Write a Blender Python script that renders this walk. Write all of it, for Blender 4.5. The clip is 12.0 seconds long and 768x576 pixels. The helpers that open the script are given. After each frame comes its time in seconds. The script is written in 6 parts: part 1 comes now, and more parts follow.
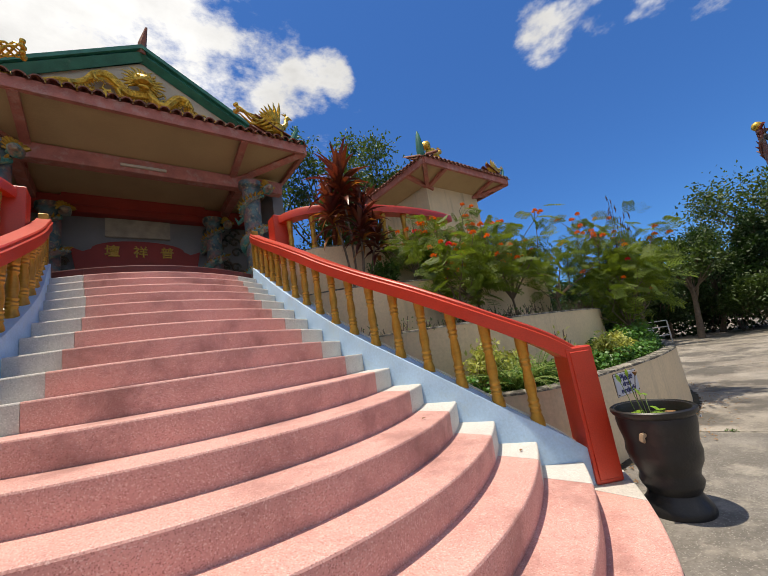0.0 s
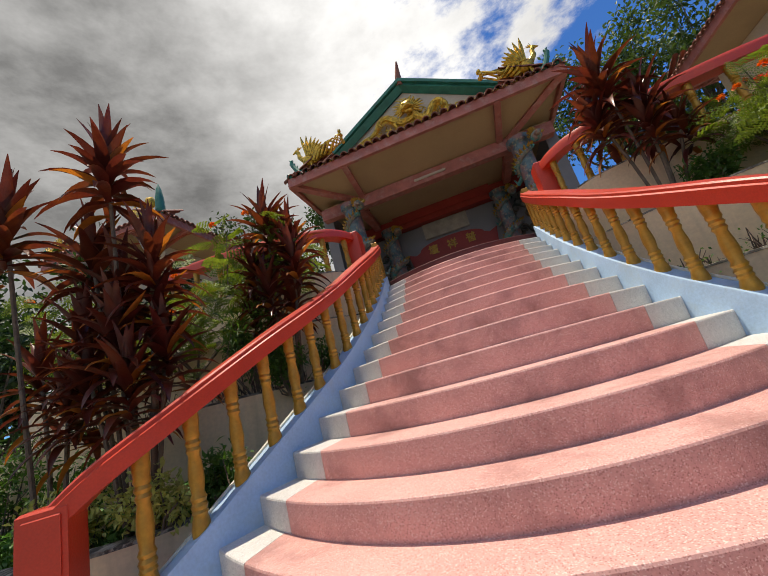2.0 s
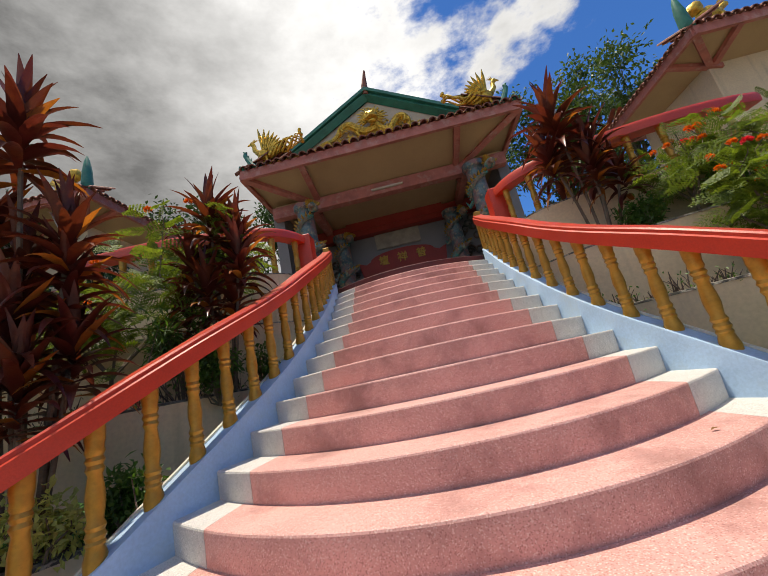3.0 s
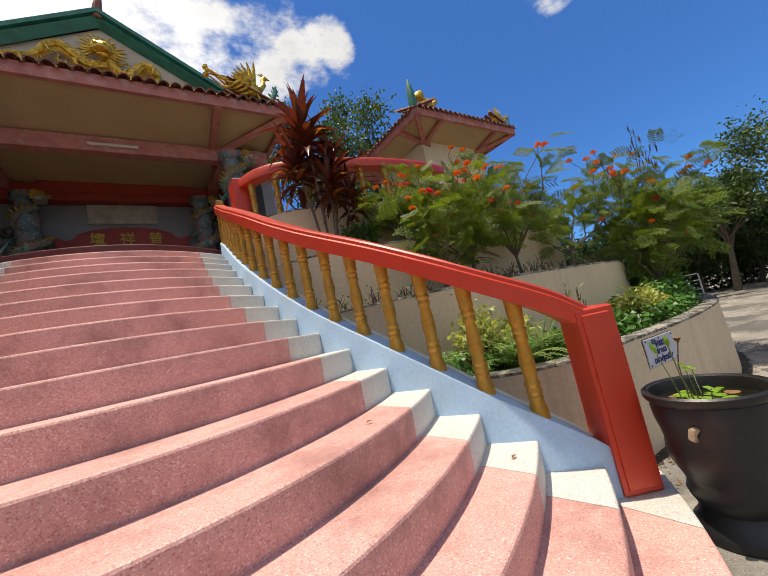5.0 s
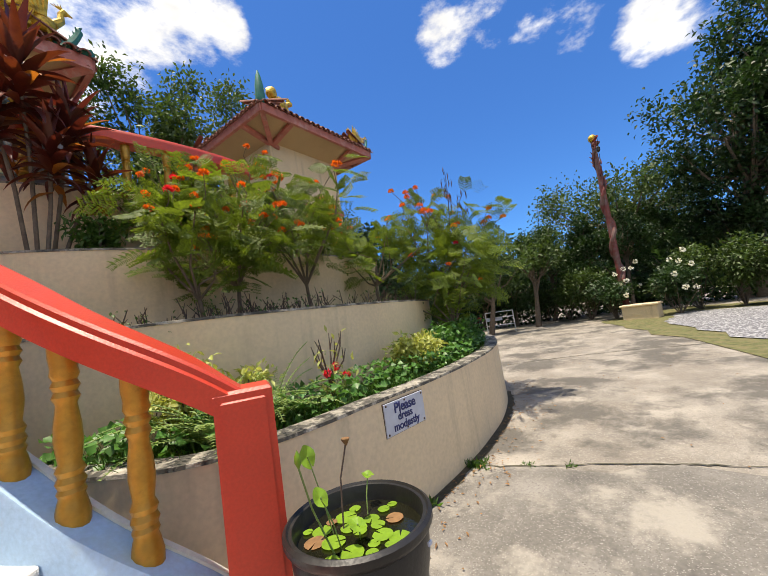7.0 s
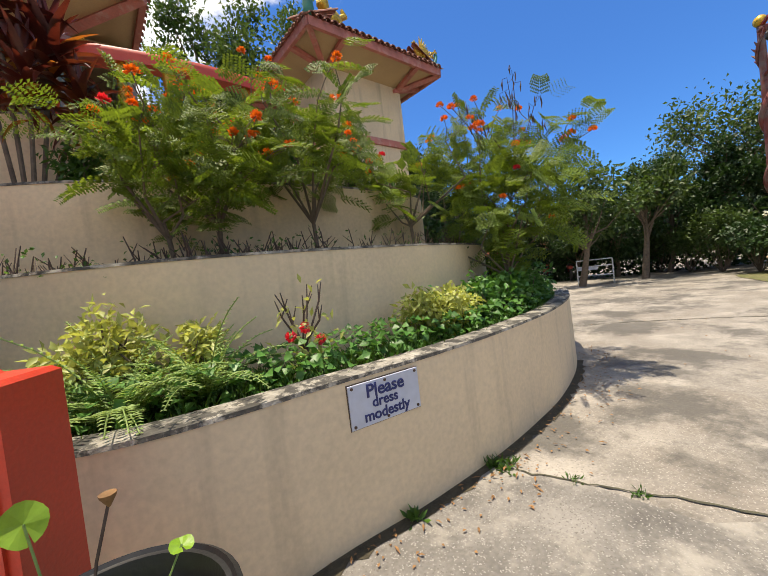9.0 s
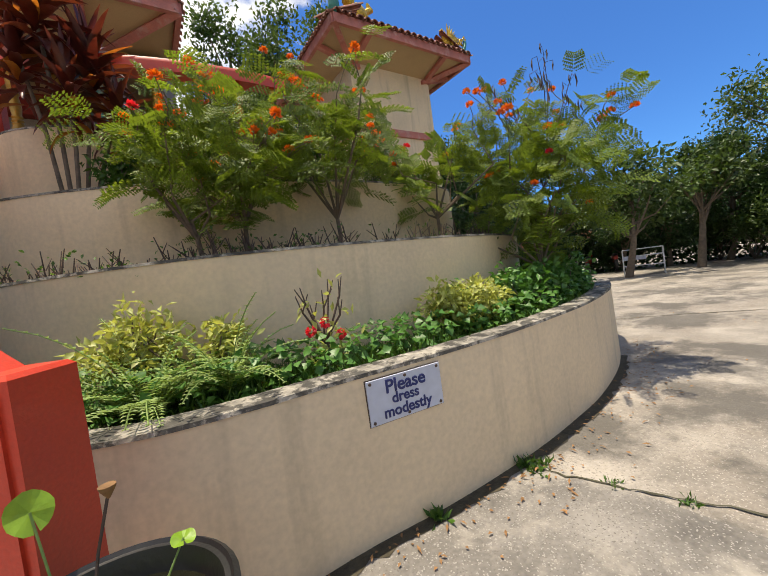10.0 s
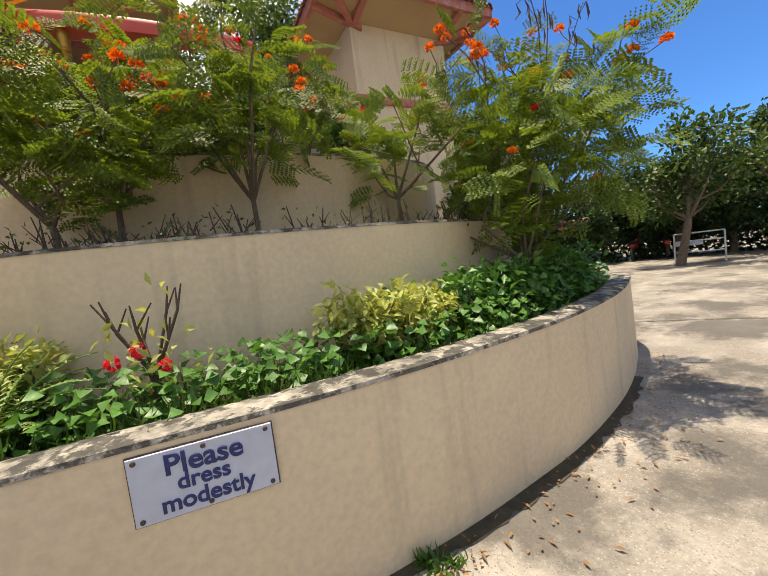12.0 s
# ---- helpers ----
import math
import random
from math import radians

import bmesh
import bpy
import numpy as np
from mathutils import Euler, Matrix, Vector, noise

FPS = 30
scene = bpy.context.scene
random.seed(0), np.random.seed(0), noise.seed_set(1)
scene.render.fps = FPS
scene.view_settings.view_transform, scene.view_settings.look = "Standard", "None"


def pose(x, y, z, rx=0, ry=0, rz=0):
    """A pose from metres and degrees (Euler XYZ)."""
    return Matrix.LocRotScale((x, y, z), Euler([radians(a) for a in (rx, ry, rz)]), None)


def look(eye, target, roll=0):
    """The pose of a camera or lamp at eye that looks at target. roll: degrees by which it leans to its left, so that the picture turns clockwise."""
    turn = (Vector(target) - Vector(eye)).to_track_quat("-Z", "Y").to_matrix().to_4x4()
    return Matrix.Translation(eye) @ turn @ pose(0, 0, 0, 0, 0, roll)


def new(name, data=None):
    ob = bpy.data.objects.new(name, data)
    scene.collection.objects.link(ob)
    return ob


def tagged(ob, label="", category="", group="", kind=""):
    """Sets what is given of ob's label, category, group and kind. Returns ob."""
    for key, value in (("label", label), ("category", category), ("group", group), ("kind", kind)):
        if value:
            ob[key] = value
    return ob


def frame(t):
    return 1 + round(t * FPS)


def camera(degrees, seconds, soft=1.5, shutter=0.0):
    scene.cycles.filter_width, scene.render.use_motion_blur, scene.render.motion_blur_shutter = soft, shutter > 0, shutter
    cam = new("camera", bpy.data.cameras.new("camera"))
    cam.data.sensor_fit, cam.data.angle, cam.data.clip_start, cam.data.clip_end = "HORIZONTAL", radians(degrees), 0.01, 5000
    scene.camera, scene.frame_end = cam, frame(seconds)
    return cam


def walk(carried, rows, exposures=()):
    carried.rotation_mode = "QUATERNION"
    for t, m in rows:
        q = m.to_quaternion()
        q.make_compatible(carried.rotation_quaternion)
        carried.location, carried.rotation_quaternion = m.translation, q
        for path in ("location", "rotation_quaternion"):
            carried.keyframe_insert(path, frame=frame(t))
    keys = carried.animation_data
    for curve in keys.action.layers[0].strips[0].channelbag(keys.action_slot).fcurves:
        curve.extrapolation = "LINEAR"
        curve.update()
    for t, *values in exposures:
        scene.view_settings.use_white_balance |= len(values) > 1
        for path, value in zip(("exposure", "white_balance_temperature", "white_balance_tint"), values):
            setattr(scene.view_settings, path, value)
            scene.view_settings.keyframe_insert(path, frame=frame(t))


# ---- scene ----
# light
SKY_STRENGTH, SUN_STRENGTH, CLOUD_GAIN, EXPO, KELVIN = 0.135, 4.3, 5.6, 0.36, 7500
# clouds: azimuth from +y to the right, elevation, inner and outer radius in degrees
CLOUDS = [(23, 39, 0.5, 5.5), (28, 40.5, 0.5, 6), (33, 42, 0.5, 5), (70, 37, 0.5, 6.5), (76, 38.5, 0.5, 6), (84, 36.5, 0.5, 6.5), (88, 34, 0.5, 6), (95, 29.5, 0.5, 6), (100, 27, 0.5, 5.5)]
cam = camera(94.0, 12.0, 0.7)
# seconds, eye, yaw (left of +y), pitch, roll
PATH = [
    (0.0, -0.078, 1.455, 1.276, -37.24, 10.47, -8.68),
    (0.5, 0.055, 1.512, 1.286, -17.84, 11.26, -11.54),
    (1.0, 0.149, 1.543, 1.301, -4.21, 12.20, -11.72),
    (1.5, 0.319, 1.528, 1.271, 8.28, 12.95, -14.31),
    (2.0, 0.441, 1.509, 1.257, 12.64, 14.79, -15.20),
    (2.5, 0.386, 1.520, 1.320, 9.98, 14.52, -13.24),
    (4.5, 0.518, 1.824, 1.260, -25.28, 10.86, -14.29),
    (5.0, 0.727, 1.818, 1.218, -33.93, 6.92, -12.01),
    (5.5, 1.026, 1.700, 1.199, -43.39, 5.24, -9.30),
    (6.0, 1.360, 1.623, 1.255, -54.16, 5.57, -7.78),
    (6.5, 1.636, 1.602, 1.294, -54.93, 6.12, -8.82),
    (8.5, 2.840, 1.645, 1.269, -43.15, -1.70, -5.94),
    (9.0, 2.935, 1.673, 1.250, -39.21, -1.88, -6.68),
    (9.5, 2.958, 1.672, 1.265, -35.66, -1.24, -7.36),
    (10.0, 3.030, 1.665, 1.223, -33.60, -1.81, -7.97),
    (10.5, 3.145, 1.590, 1.225, -31.40, -3.32, -8.23),
    (11.0, 3.332, 1.627, 1.193, -29.71, -4.16, -8.82),
    (11.5, 3.694, 1.751, 1.218, -28.16, -3.58, -8.77),
    (12.0, 4.085, 1.814, 1.234, -27.14, -3.94, -7.35),
]


def carried_pose(x, y, z, yaw, pitch, roll):
    a, p = radians(yaw), radians(pitch)
    ahead = Vector((-math.sin(a) * math.cos(p), math.cos(a) * math.cos(p), math.sin(p)))
    return look((x, y, z), Vector((x, y, z)) + ahead, roll)


walk(cam, [(t, carried_pose(*row)) for t, *row in PATH],
     exposures=((0.0, EXPO - 0.27, KELVIN, 10), (2.5, EXPO - 0.24, KELVIN, 10), (4.7, EXPO - 0.2, KELVIN, 10), (5.8, EXPO, KELVIN, 10), (8.5, EXPO + 0.24, KELVIN + 100, 10), (9.2, EXPO + 0.2, KELVIN + 100, 10), (10.5, EXPO + 0.14, KELVIN + 200, 10), (12.0, EXPO + 0.32, KELVIN + 500, 10)))

# ---- world and sun ----
SUN_DIR = Vector((-0.09, 0.11, 1.0)).normalized()
world = bpy.data.worlds.new("sky")
scene.world = world
world.use_nodes = True
wn, wl = world.node_tree.nodes, world.node_tree.links
wn.clear()
sky = wn.new("ShaderNodeTexSky")
sky.sky_type = "NISHITA"
sky.sun_disc = False
sky.sun_elevation = math.asin(SUN_DIR.z)
sky.sun_rotation = math.atan2(SUN_DIR.x, SUN_DIR.y)
sky.air_density, sky.dust_density, sky.ozone_density = 1.0, 0.25, 3.5
coord = wn.new("ShaderNodeTexCoord")
skygain = wn.new("ShaderNodeMix")
skygain.data_type, skygain.blend_type = "RGBA", "MULTIPLY"
skygain.inputs["Factor"].default_value = 1.0
wl.new(sky.outputs[0], skygain.inputs["A"])
skygain.inputs["B"].default_value = (0.25, 0.58, 1.03, 1)


def wmath(op, a, b=None, c=None):
    n = wn.new("ShaderNodeMath")
    n.operation = op
    for i, v in enumerate((a, b, c)):
        if v is None:
            continue
        if isinstance(v, (int, float)):
            n.inputs[i].default_value = v
        else:
            wl.new(v, n.inputs[i])
    return n.outputs[0]


def wnoise(scale, detail, rough, stretch=(1, 1, 2.0)):
    m = wn.new("ShaderNodeMapping")
    m.inputs["Scale"].default_value = stretch
    wl.new(coord.outputs["Generated"], m.inputs["Vector"])
    n = wn.new("ShaderNodeTexNoise")
    n.inputs["Scale"].default_value, n.inputs["Detail"].default_value, n.inputs["Roughness"].default_value = scale, detail, rough
    wl.new(m.outputs[0], n.inputs["Vector"])
    return n.outputs[0]


def toward(az, el):
    a, e = radians(az), radians(el)
    return (math.sin(a) * math.cos(e), math.cos(a) * math.cos(e), math.sin(e))


def lobe(az, el, inner, outer):
    """1 within inner degrees of a direction of the sky, 0 beyond outer."""
    d = wn.new("ShaderNodeVectorMath")
    d.operation = "DOT_PRODUCT"
    wl.new(coord.outputs["Generated"], d.inputs[0])
    d.inputs[1].default_value = toward(az, el)
    r = wn.new("ShaderNodeMapRange")
    r.interpolation_type = "SMOOTHSTEP"
    r.inputs["From Min"].default_value, r.inputs["From Max"].default_value = math.cos(radians(outer)), math.cos(radians(inner))
    wl.new(d.outputs["Value"], r.inputs["Value"])
    return r.outputs[0]


fine = wnoise(5.5, 9, 0.62)
broad = wnoise(1.6, 5, 0.5, (1, 1, 1.6))
cover = lobe(-30, 42, 14, 60)
# unseen cloud bank behind the camera, added as fill for the shaded wall fronts
cover = wmath("MAXIMUM", cover, wmath("MULTIPLY", lobe(-150, 40, 30, 85), 1.0))
for az, el, inner, outer in CLOUDS:
    cover = wmath("MAXIMUM", cover, wmath("MULTIPLY", lobe(az, el, inner, outer), 0.95))
dens = wmath("ADD", wmath("MULTIPLY", cover, 0.46), wmath("MULTIPLY", fine, 1.25))
dens = wmath("ADD", dens, wmath("MULTIPLY", broad, 0.28))
dens = wmath("ADD", dens, wmath("MULTIPLY", lobe(-42, 34, 18, 48), 0.32))
dens = wmath("ADD", dens, wmath("MULTIPLY", lobe(28, 40, 0.5, 11), 0.05))
ramp = wn.new("ShaderNodeMapRange")
ramp.interpolation_type = "SMOOTHSTEP"
ramp.inputs["From Min"].default_value, ramp.inputs["From Max"].default_value = 1.06, 1.32
wl.new(dens, ramp.inputs["Value"])
shade = wn.new("ShaderNodeMapRange")
shade.inputs["From Min"].default_value, shade.inputs["From Max"].default_value = 1.3, 2.25
shade.inputs["To Min"].default_value, shade.inputs["To Max"].default_value = 1.0, 0.26
wl.new(wmath("ADD", dens, wmath("MULTIPLY", lobe(-52, 24, 8, 50), 0.6)), shade.inputs["Value"])
glow = wmath("MULTIPLY", lobe(-8, 40, 1, 26), 0.5)
billow = wmath("ADD", 0.55, wmath("MULTIPLY", wnoise(3.2, 7, 0.55), 0.9))
cloudval = wmath("MULTIPLY", wmath("MULTIPLY", wmath("ADD", shade.outputs[0], glow), billow), CLOUD_GAIN)
ccol = wn.new("ShaderNodeCombineColor")
wl.new(wmath("MULTIPLY", cloudval, 0.94), ccol.inputs[0])
wl.new(cloudval, ccol.inputs[1])
wl.new(wmath("MULTIPLY", cloudval, 1.10), ccol.inputs[2])
mixsky = wn.new("ShaderNodeMix")
mixsky.data_type = "RGBA"
wl.new(ramp.outputs[0], mixsky.inputs["Factor"])
wl.new(skygain.outputs["Result"], mixsky.inputs["A"])
wl.new(ccol.outputs[0], mixsky.inputs["B"])
bg = wn.new("ShaderNodeBackground")
bg.inputs["Strength"].default_value = SKY_STRENGTH
wl.new(mixsky.outputs["Result"], bg.inputs["Color"])
wout = wn.new("ShaderNodeOutputWorld")
wl.new(bg.outputs[0], wout.inputs[0])
sunlight = bpy.data.lights.new("sun", "SUN")
sunlight.energy, sunlight.angle, sunlight.color = SUN_STRENGTH, radians(0.55), (1.0, 0.95, 0.87)
sun = new("sun", sunlight)
sun.matrix_world = look((0, 0, 30), Vector((0, 0, 30)) - SUN_DIR)


# ---- materials ----
def mat(name, color, rough=0.6, metal=0.0, vary=0.15, scale=6.0, grain=60.0, bump=0.15, second=None, spots=None, trans=0.0, random_tint=0.0, coat=0.0, streak=0.0, stain=None):
    """A painted or grown surface: broad and fine variation of a base colour, fine relief, and optional specks, streaks and stains."""
    m = bpy.data.materials.new(name)
    m.use_nodes = True
    n, l = m.node_tree.nodes, m.node_tree.links
    b = n["Principled BSDF"]
    b.inputs["Roughness"].default_value, b.inputs["Metallic"].default_value = rough, metal
    b.inputs["Coat Weight"].default_value = coat
    tc = n.new("ShaderNodeTexCoord")

    def noise_out(s, detail=4, stretch=None, rough=0.5):
        t = n.new("ShaderNodeTexNoise")
        t.inputs["Roughness"].default_value = rough
        t.inputs["Scale"].default_value, t.inputs["Detail"].default_value = s, detail
        src = tc.outputs["Object"]
        if stretch:
            mp = n.new("ShaderNodeMapping")
            mp.inputs["Scale"].default_value = stretch
            l.new(src, mp.inputs["Vector"])
            src = mp.outputs[0]
        l.new(src, t.inputs["Vector"])
        return t.outputs[0]

    def mix(fac, a, c, mode="MIX"):
        x = n.new("ShaderNodeMix")
        x.data_type, x.blend_type = "RGBA", mode
        for sock, v in (("Factor", fac), ("A", a), ("B", c)):
            if isinstance(v, (int, float)):
                x.inputs[sock].default_value = v
            elif isinstance(v, tuple):
                x.inputs[sock].default_value = (*v[:3], 1)
            else:
                l.new(v, x.inputs[sock])
        return x.outputs["Result"]

    def ramp(v, lo, hi, a=0.0, c=1.0):
        r = n.new("ShaderNodeMapRange")
        r.inputs[1].default_value, r.inputs[2].default_value, r.inputs[3].default_value, r.inputs[4].default_value = lo, hi, a, c
        l.new(v, r.inputs[0])
        return r.outputs[0]

    base = tuple(color)
    dark = tuple(c * (1 - vary * 1.6) for c in base)
    light = tuple(min(1, c * (1 + vary)) for c in base)
    col = mix(ramp(noise_out(scale), 0.3, 0.7), dark, light)
    if second:
        col = mix(ramp(noise_out(scale * 0.45, 8, None, 0.65), 0.46, 0.6), col, tuple(second))
    fine = noise_out(grain, 3)
    col = mix(0.35, col, mix(ramp(fine, 0.3, 0.7), tuple(c * 0.72 for c in base), light), "MIX")
    if spots:
        v = n.new("ShaderNodeTexVoronoi")
        v.inputs["Scale"].default_value = spots[0]
        l.new(tc.outputs["Object"], v.inputs["Vector"])
        sep = n.new("ShaderNodeSeparateColor")
        l.new(v.outputs["Color"], sep.inputs[0])
        col = mix(ramp(sep.outputs[0], spots[2], spots[2] + 0.02), col, tuple(spots[1]))
        if len(spots) > 3:
            col = mix(ramp(sep.outputs[1], spots[2], spots[2] + 0.02), col, tuple(spots[3]))
    if streak:
        st = noise_out(3.0, 5, (2.2, 2.2, 0.18))
        col = mix(ramp(st, 0.56, 0.75, 0.0, streak), col, (0.10, 0.085, 0.06))
    if stain:
        col = mix(ramp(noise_out(stain[0], 10, None, 0.68), stain[2], stain[2] + (stain[4] if len(stain) > 4 else 0.16), 0.0, stain[3]), col, tuple(stain[1]))
    if random_tint:
        oi = n.new("ShaderNodeNewGeometry")
        col = mix(ramp(oi.outputs["Random Per Island"], 0.0, 1.0, 0.0, random_tint), col, tuple(min(1, c * 0.35) for c in base))
    l.new(col, b.inputs["Base Color"])
    bp = n.new("ShaderNodeBump")
    bp.inputs["Strength"].default_value, bp.inputs["Distance"].default_value = bump, 0.01
    l.new(fine, bp.inputs["Height"])
    l.new(bp.outputs[0], b.inputs["Normal"])
    if trans:
        tr = n.new("ShaderNodeBsdfTranslucent")
        l.new(mix(1.0, col, (1.6, 1.5, 0.9), "MULTIPLY"), tr.inputs["Color"])
        mx = n.new("ShaderNodeMixShader")
        mx.inputs[0].default_value = trans
        l.new(b.outputs[0], mx.inputs[1])
        l.new(tr.outputs[0], mx.inputs[2])
        l.new(mx.outputs[0], n["Material Output"].inputs["Surface"])
    return m


PINK = mat("pink_terrazzo", (0.69, 0.37, 0.325), 0.62, vary=0.1, scale=2.5, grain=120, bump=0.12, spots=(240, (0.78, 0.55, 0.49), 0.88, (0.46, 0.21, 0.18)), stain=(1.9, (0.24, 0.105, 0.09), 0.49, 0.55))
GREY = mat("white_terrazzo", (0.62, 0.60, 0.56), 0.6, vary=0.08, scale=3, grain=50, bump=0.1, spots=(230, (0.40, 0.39, 0.37), 0.88, (0.75, 0.73, 0.7)), stain=(2.0, (0.3, 0.28, 0.25), 0.55, 0.4))
BLUE = mat("pale_blue_paint", (0.40, 0.58, 0.78), 0.55, vary=0.1, scale=2.5, bump=0.1, stain=(3.0, (0.42, 0.5, 0.52), 0.52, 0.5))
RED = mat("red_paint", (0.62, 0.052, 0.022), 0.42, vary=0.1, scale=3, grain=90, bump=0.12, coat=0.15)
GOLD = mat("gold_paint", (0.50, 0.27, 0.035), 0.38, metal=0.35, vary=0.25, scale=9, grain=40, bump=0.15, stain=(9, (0.16, 0.09, 0.02), 0.55, 0.6))
GOLDLEAF = mat("bright_gold_paint", (0.72, 0.46, 0.06), 0.38, metal=0.45, vary=0.35, scale=14, bump=0.5, stain=(16, (0.20, 0.10, 0.02), 0.5, 0.7))
BEIGE = mat("beige_render", (0.78, 0.615, 0.40), 0.85, vary=0.07, scale=1.2, grain=35, bump=0.12, streak=0.3, stain=(0.9, (0.52, 0.44, 0.30), 0.52, 0.35))
COPING = mat("weathered_wall_top", (0.36, 0.33, 0.275), 0.9, vary=0.5, scale=16, grain=45, bump=0.6, second=(0.045, 0.04, 0.034), stain=(9, (0.03, 0.028, 0.024), 0.47, 0.85, 0.06))
CONCRETE = mat("road_concrete", (0.31, 0.28, 0.237), 0.9, vary=0.36, scale=2.4, grain=38, bump=0.6, spots=(170, (0.2, 0.175, 0.15), 0.92, (0.38, 0.345, 0.3)), second=(0.175, 0.15, 0.12), stain=(0.9, (0.07, 0.065, 0.056), 0.485, 0.75, 0.09))
SLAB = mat("stained_grey_concrete", (0.2, 0.185, 0.163), 0.9, vary=0.42, scale=2.6, grain=40, bump=0.6, spots=(170, (0.14, 0.125, 0.11), 0.92, (0.3, 0.28, 0.25)), second=(0.12, 0.11, 0.095), stain=(1.9, (0.36, 0.33, 0.28), 0.5, 0.8, 0.12))
JOINT = mat("mossy_joint", (0.07, 0.065, 0.04), 0.95, vary=0.4, scale=12, bump=0.5)
GRAVEL = mat("grey_gravel", (0.17, 0.17, 0.185), 0.95, vary=0.3, scale=14, grain=70, bump=0.8, spots=(26, (0.12, 0.12, 0.13), 0.7, (0.42, 0.42, 0.43)))
GRASSM = mat("dry_grass", (0.12, 0.125, 0.045), 0.95, vary=0.4, scale=9, bump=0.8, second=(0.20, 0.16, 0.08))
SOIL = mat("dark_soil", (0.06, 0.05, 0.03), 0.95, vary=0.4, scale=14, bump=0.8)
CREAM = mat("cream_soffit_paint", (0.52, 0.36, 0.195), 0.75, vary=0.1, scale=1.5, bump=0.08, stain=(1.5, (0.42, 0.3, 0.17), 0.55, 0.5))
FASCIA = mat("faded_pink_fascia", (0.50, 0.17, 0.13), 0.7, vary=0.2, scale=5, bump=0.15, stain=(6, (0.55, 0.38, 0.33), 0.52, 0.6))
DARKRED = mat("dark_red_paint", (0.34, 0.035, 0.025), 0.6, vary=0.15, scale=3)
MAROON = mat("dark_maroon_terrazzo", (0.10, 0.022, 0.02), 0.6, vary=0.2, scale=5, bump=0.15)
TILE = mat("clay_roof_tile", (0.28, 0.10, 0.06), 0.7, vary=0.35, scale=9, bump=0.3, stain=(7, (0.10, 0.07, 0.06), 0.5, 0.6))
GREEN = mat("green_trim_paint", (0.03, 0.20, 0.14), 0.5, vary=0.25, scale=6, stain=(8, (0.15, 0.3, 0.24), 0.56, 0.5))
GABLE = mat("gable_plaster", (0.62, 0.52, 0.40), 0.8, vary=0.12, scale=3, stain=(3, (0.35, 0.3, 0.24), 0.55, 0.5))
HALL = mat("grey_hall_wall", (0.26, 0.25, 0.25), 0.8, vary=0.12, scale=2)
PLAQUE = mat("carved_stone_plaque", (0.42, 0.36, 0.28), 0.8, vary=0.2, scale=6, bump=0.5)
COLUMN = mat("painted_column_relief", (0.10, 0.16, 0.17), 0.6, vary=0.5, scale=9, bump=0.5, second=(0.42, 0.13, 0.09), stain=(12, (0.55, 0.42, 0.22), 0.54, 0.9))
MURAL = mat("dark_painted_relief", (0.08, 0.10, 0.09), 0.7, vary=0.5, scale=5, bump=0.5, second=(0.22, 0.12, 0.07))
DRAGON = mat("multicolour_dragon_paint", (0.06, 0.27, 0.24), 0.5, vary=0.4, scale=7, bump=0.4, second=(0.5, 0.13, 0.08), stain=(9, (0.6, 0.46, 0.22), 0.52, 0.95))
BLACK = mat("black_glazed_clay", (0.018, 0.017, 0.017), 0.42, vary=0.3, scale=6, bump=0.12, stain=(5, (0.06, 0.055, 0.05), 0.55, 0.5))
WATER = mat("dark_pond_water", (0.012, 0.012, 0.007), 0.06, vary=0.2, scale=4, bump=0.02)
LILY = mat("lotus_leaf", (0.24, 0.42, 0.03), 0.45, vary=0.15, scale=7, trans=0.25, random_tint=0.25)
DRYLEAF = mat("dry_leaf", (0.32, 0.17, 0.07), 0.8, vary=0.3, scale=20, trans=0.15, random_tint=0.4)
LUG = mat("pale_tan_clay", (0.42, 0.30, 0.19), 0.8, vary=0.2, scale=20, bump=0.3)
SIGNW = mat("white_sign_plate", (0.55, 0.58, 0.66), 0.35, vary=0.04, scale=4, grain=20, bump=0.02)
SIGNB = mat("navy_sign_lettering", (0.02, 0.03, 0.14), 0.5, vary=0.1)
RUST = mat("rusty_screw", (0.10, 0.06, 0.04), 0.7, vary=0.3, scale=60)
BARK = mat("grey_brown_bark", (0.16, 0.12, 0.085), 0.9, vary=0.3, scale=14, bump=0.6)
TWIG = mat("dry_twig", (0.10, 0.065, 0.05), 0.9, vary=0.35, scale=20, bump=0.3)
LEAF = mat("fresh_green_leaf", (0.085, 0.19, 0.028), 0.5, vary=0.3, scale=3, trans=0.35, random_tint=0.7)
PEACOCK = mat("feathery_yellow_green_leaf", (0.175, 0.26, 0.032), 0.55, vary=0.3, scale=2.5, trans=0.4, random_tint=0.65)
DARKLEAF = mat("dark_tree_leaf", (0.035, 0.085, 0.02), 0.5, vary=0.35, scale=1.5, trans=0.25, random_tint=0.75)
OLIVE = mat("olive_tree_leaf", (0.075, 0.135, 0.03), 0.5, vary=0.35, scale=1.2, trans=0.3, random_tint=0.7)
CORDY = mat("dark_red_cordyline_leaf", (0.125, 0.022, 0.018), 0.34, vary=0.35, scale=5, trans=0.3, random_tint=0.8, second=(0.23, 0.06, 0.017))
CORDYO = mat("orange_cordyline_leaf", (0.42, 0.14, 0.025), 0.4, vary=0.3, scale=6, trans=0.4, random_tint=0.5)
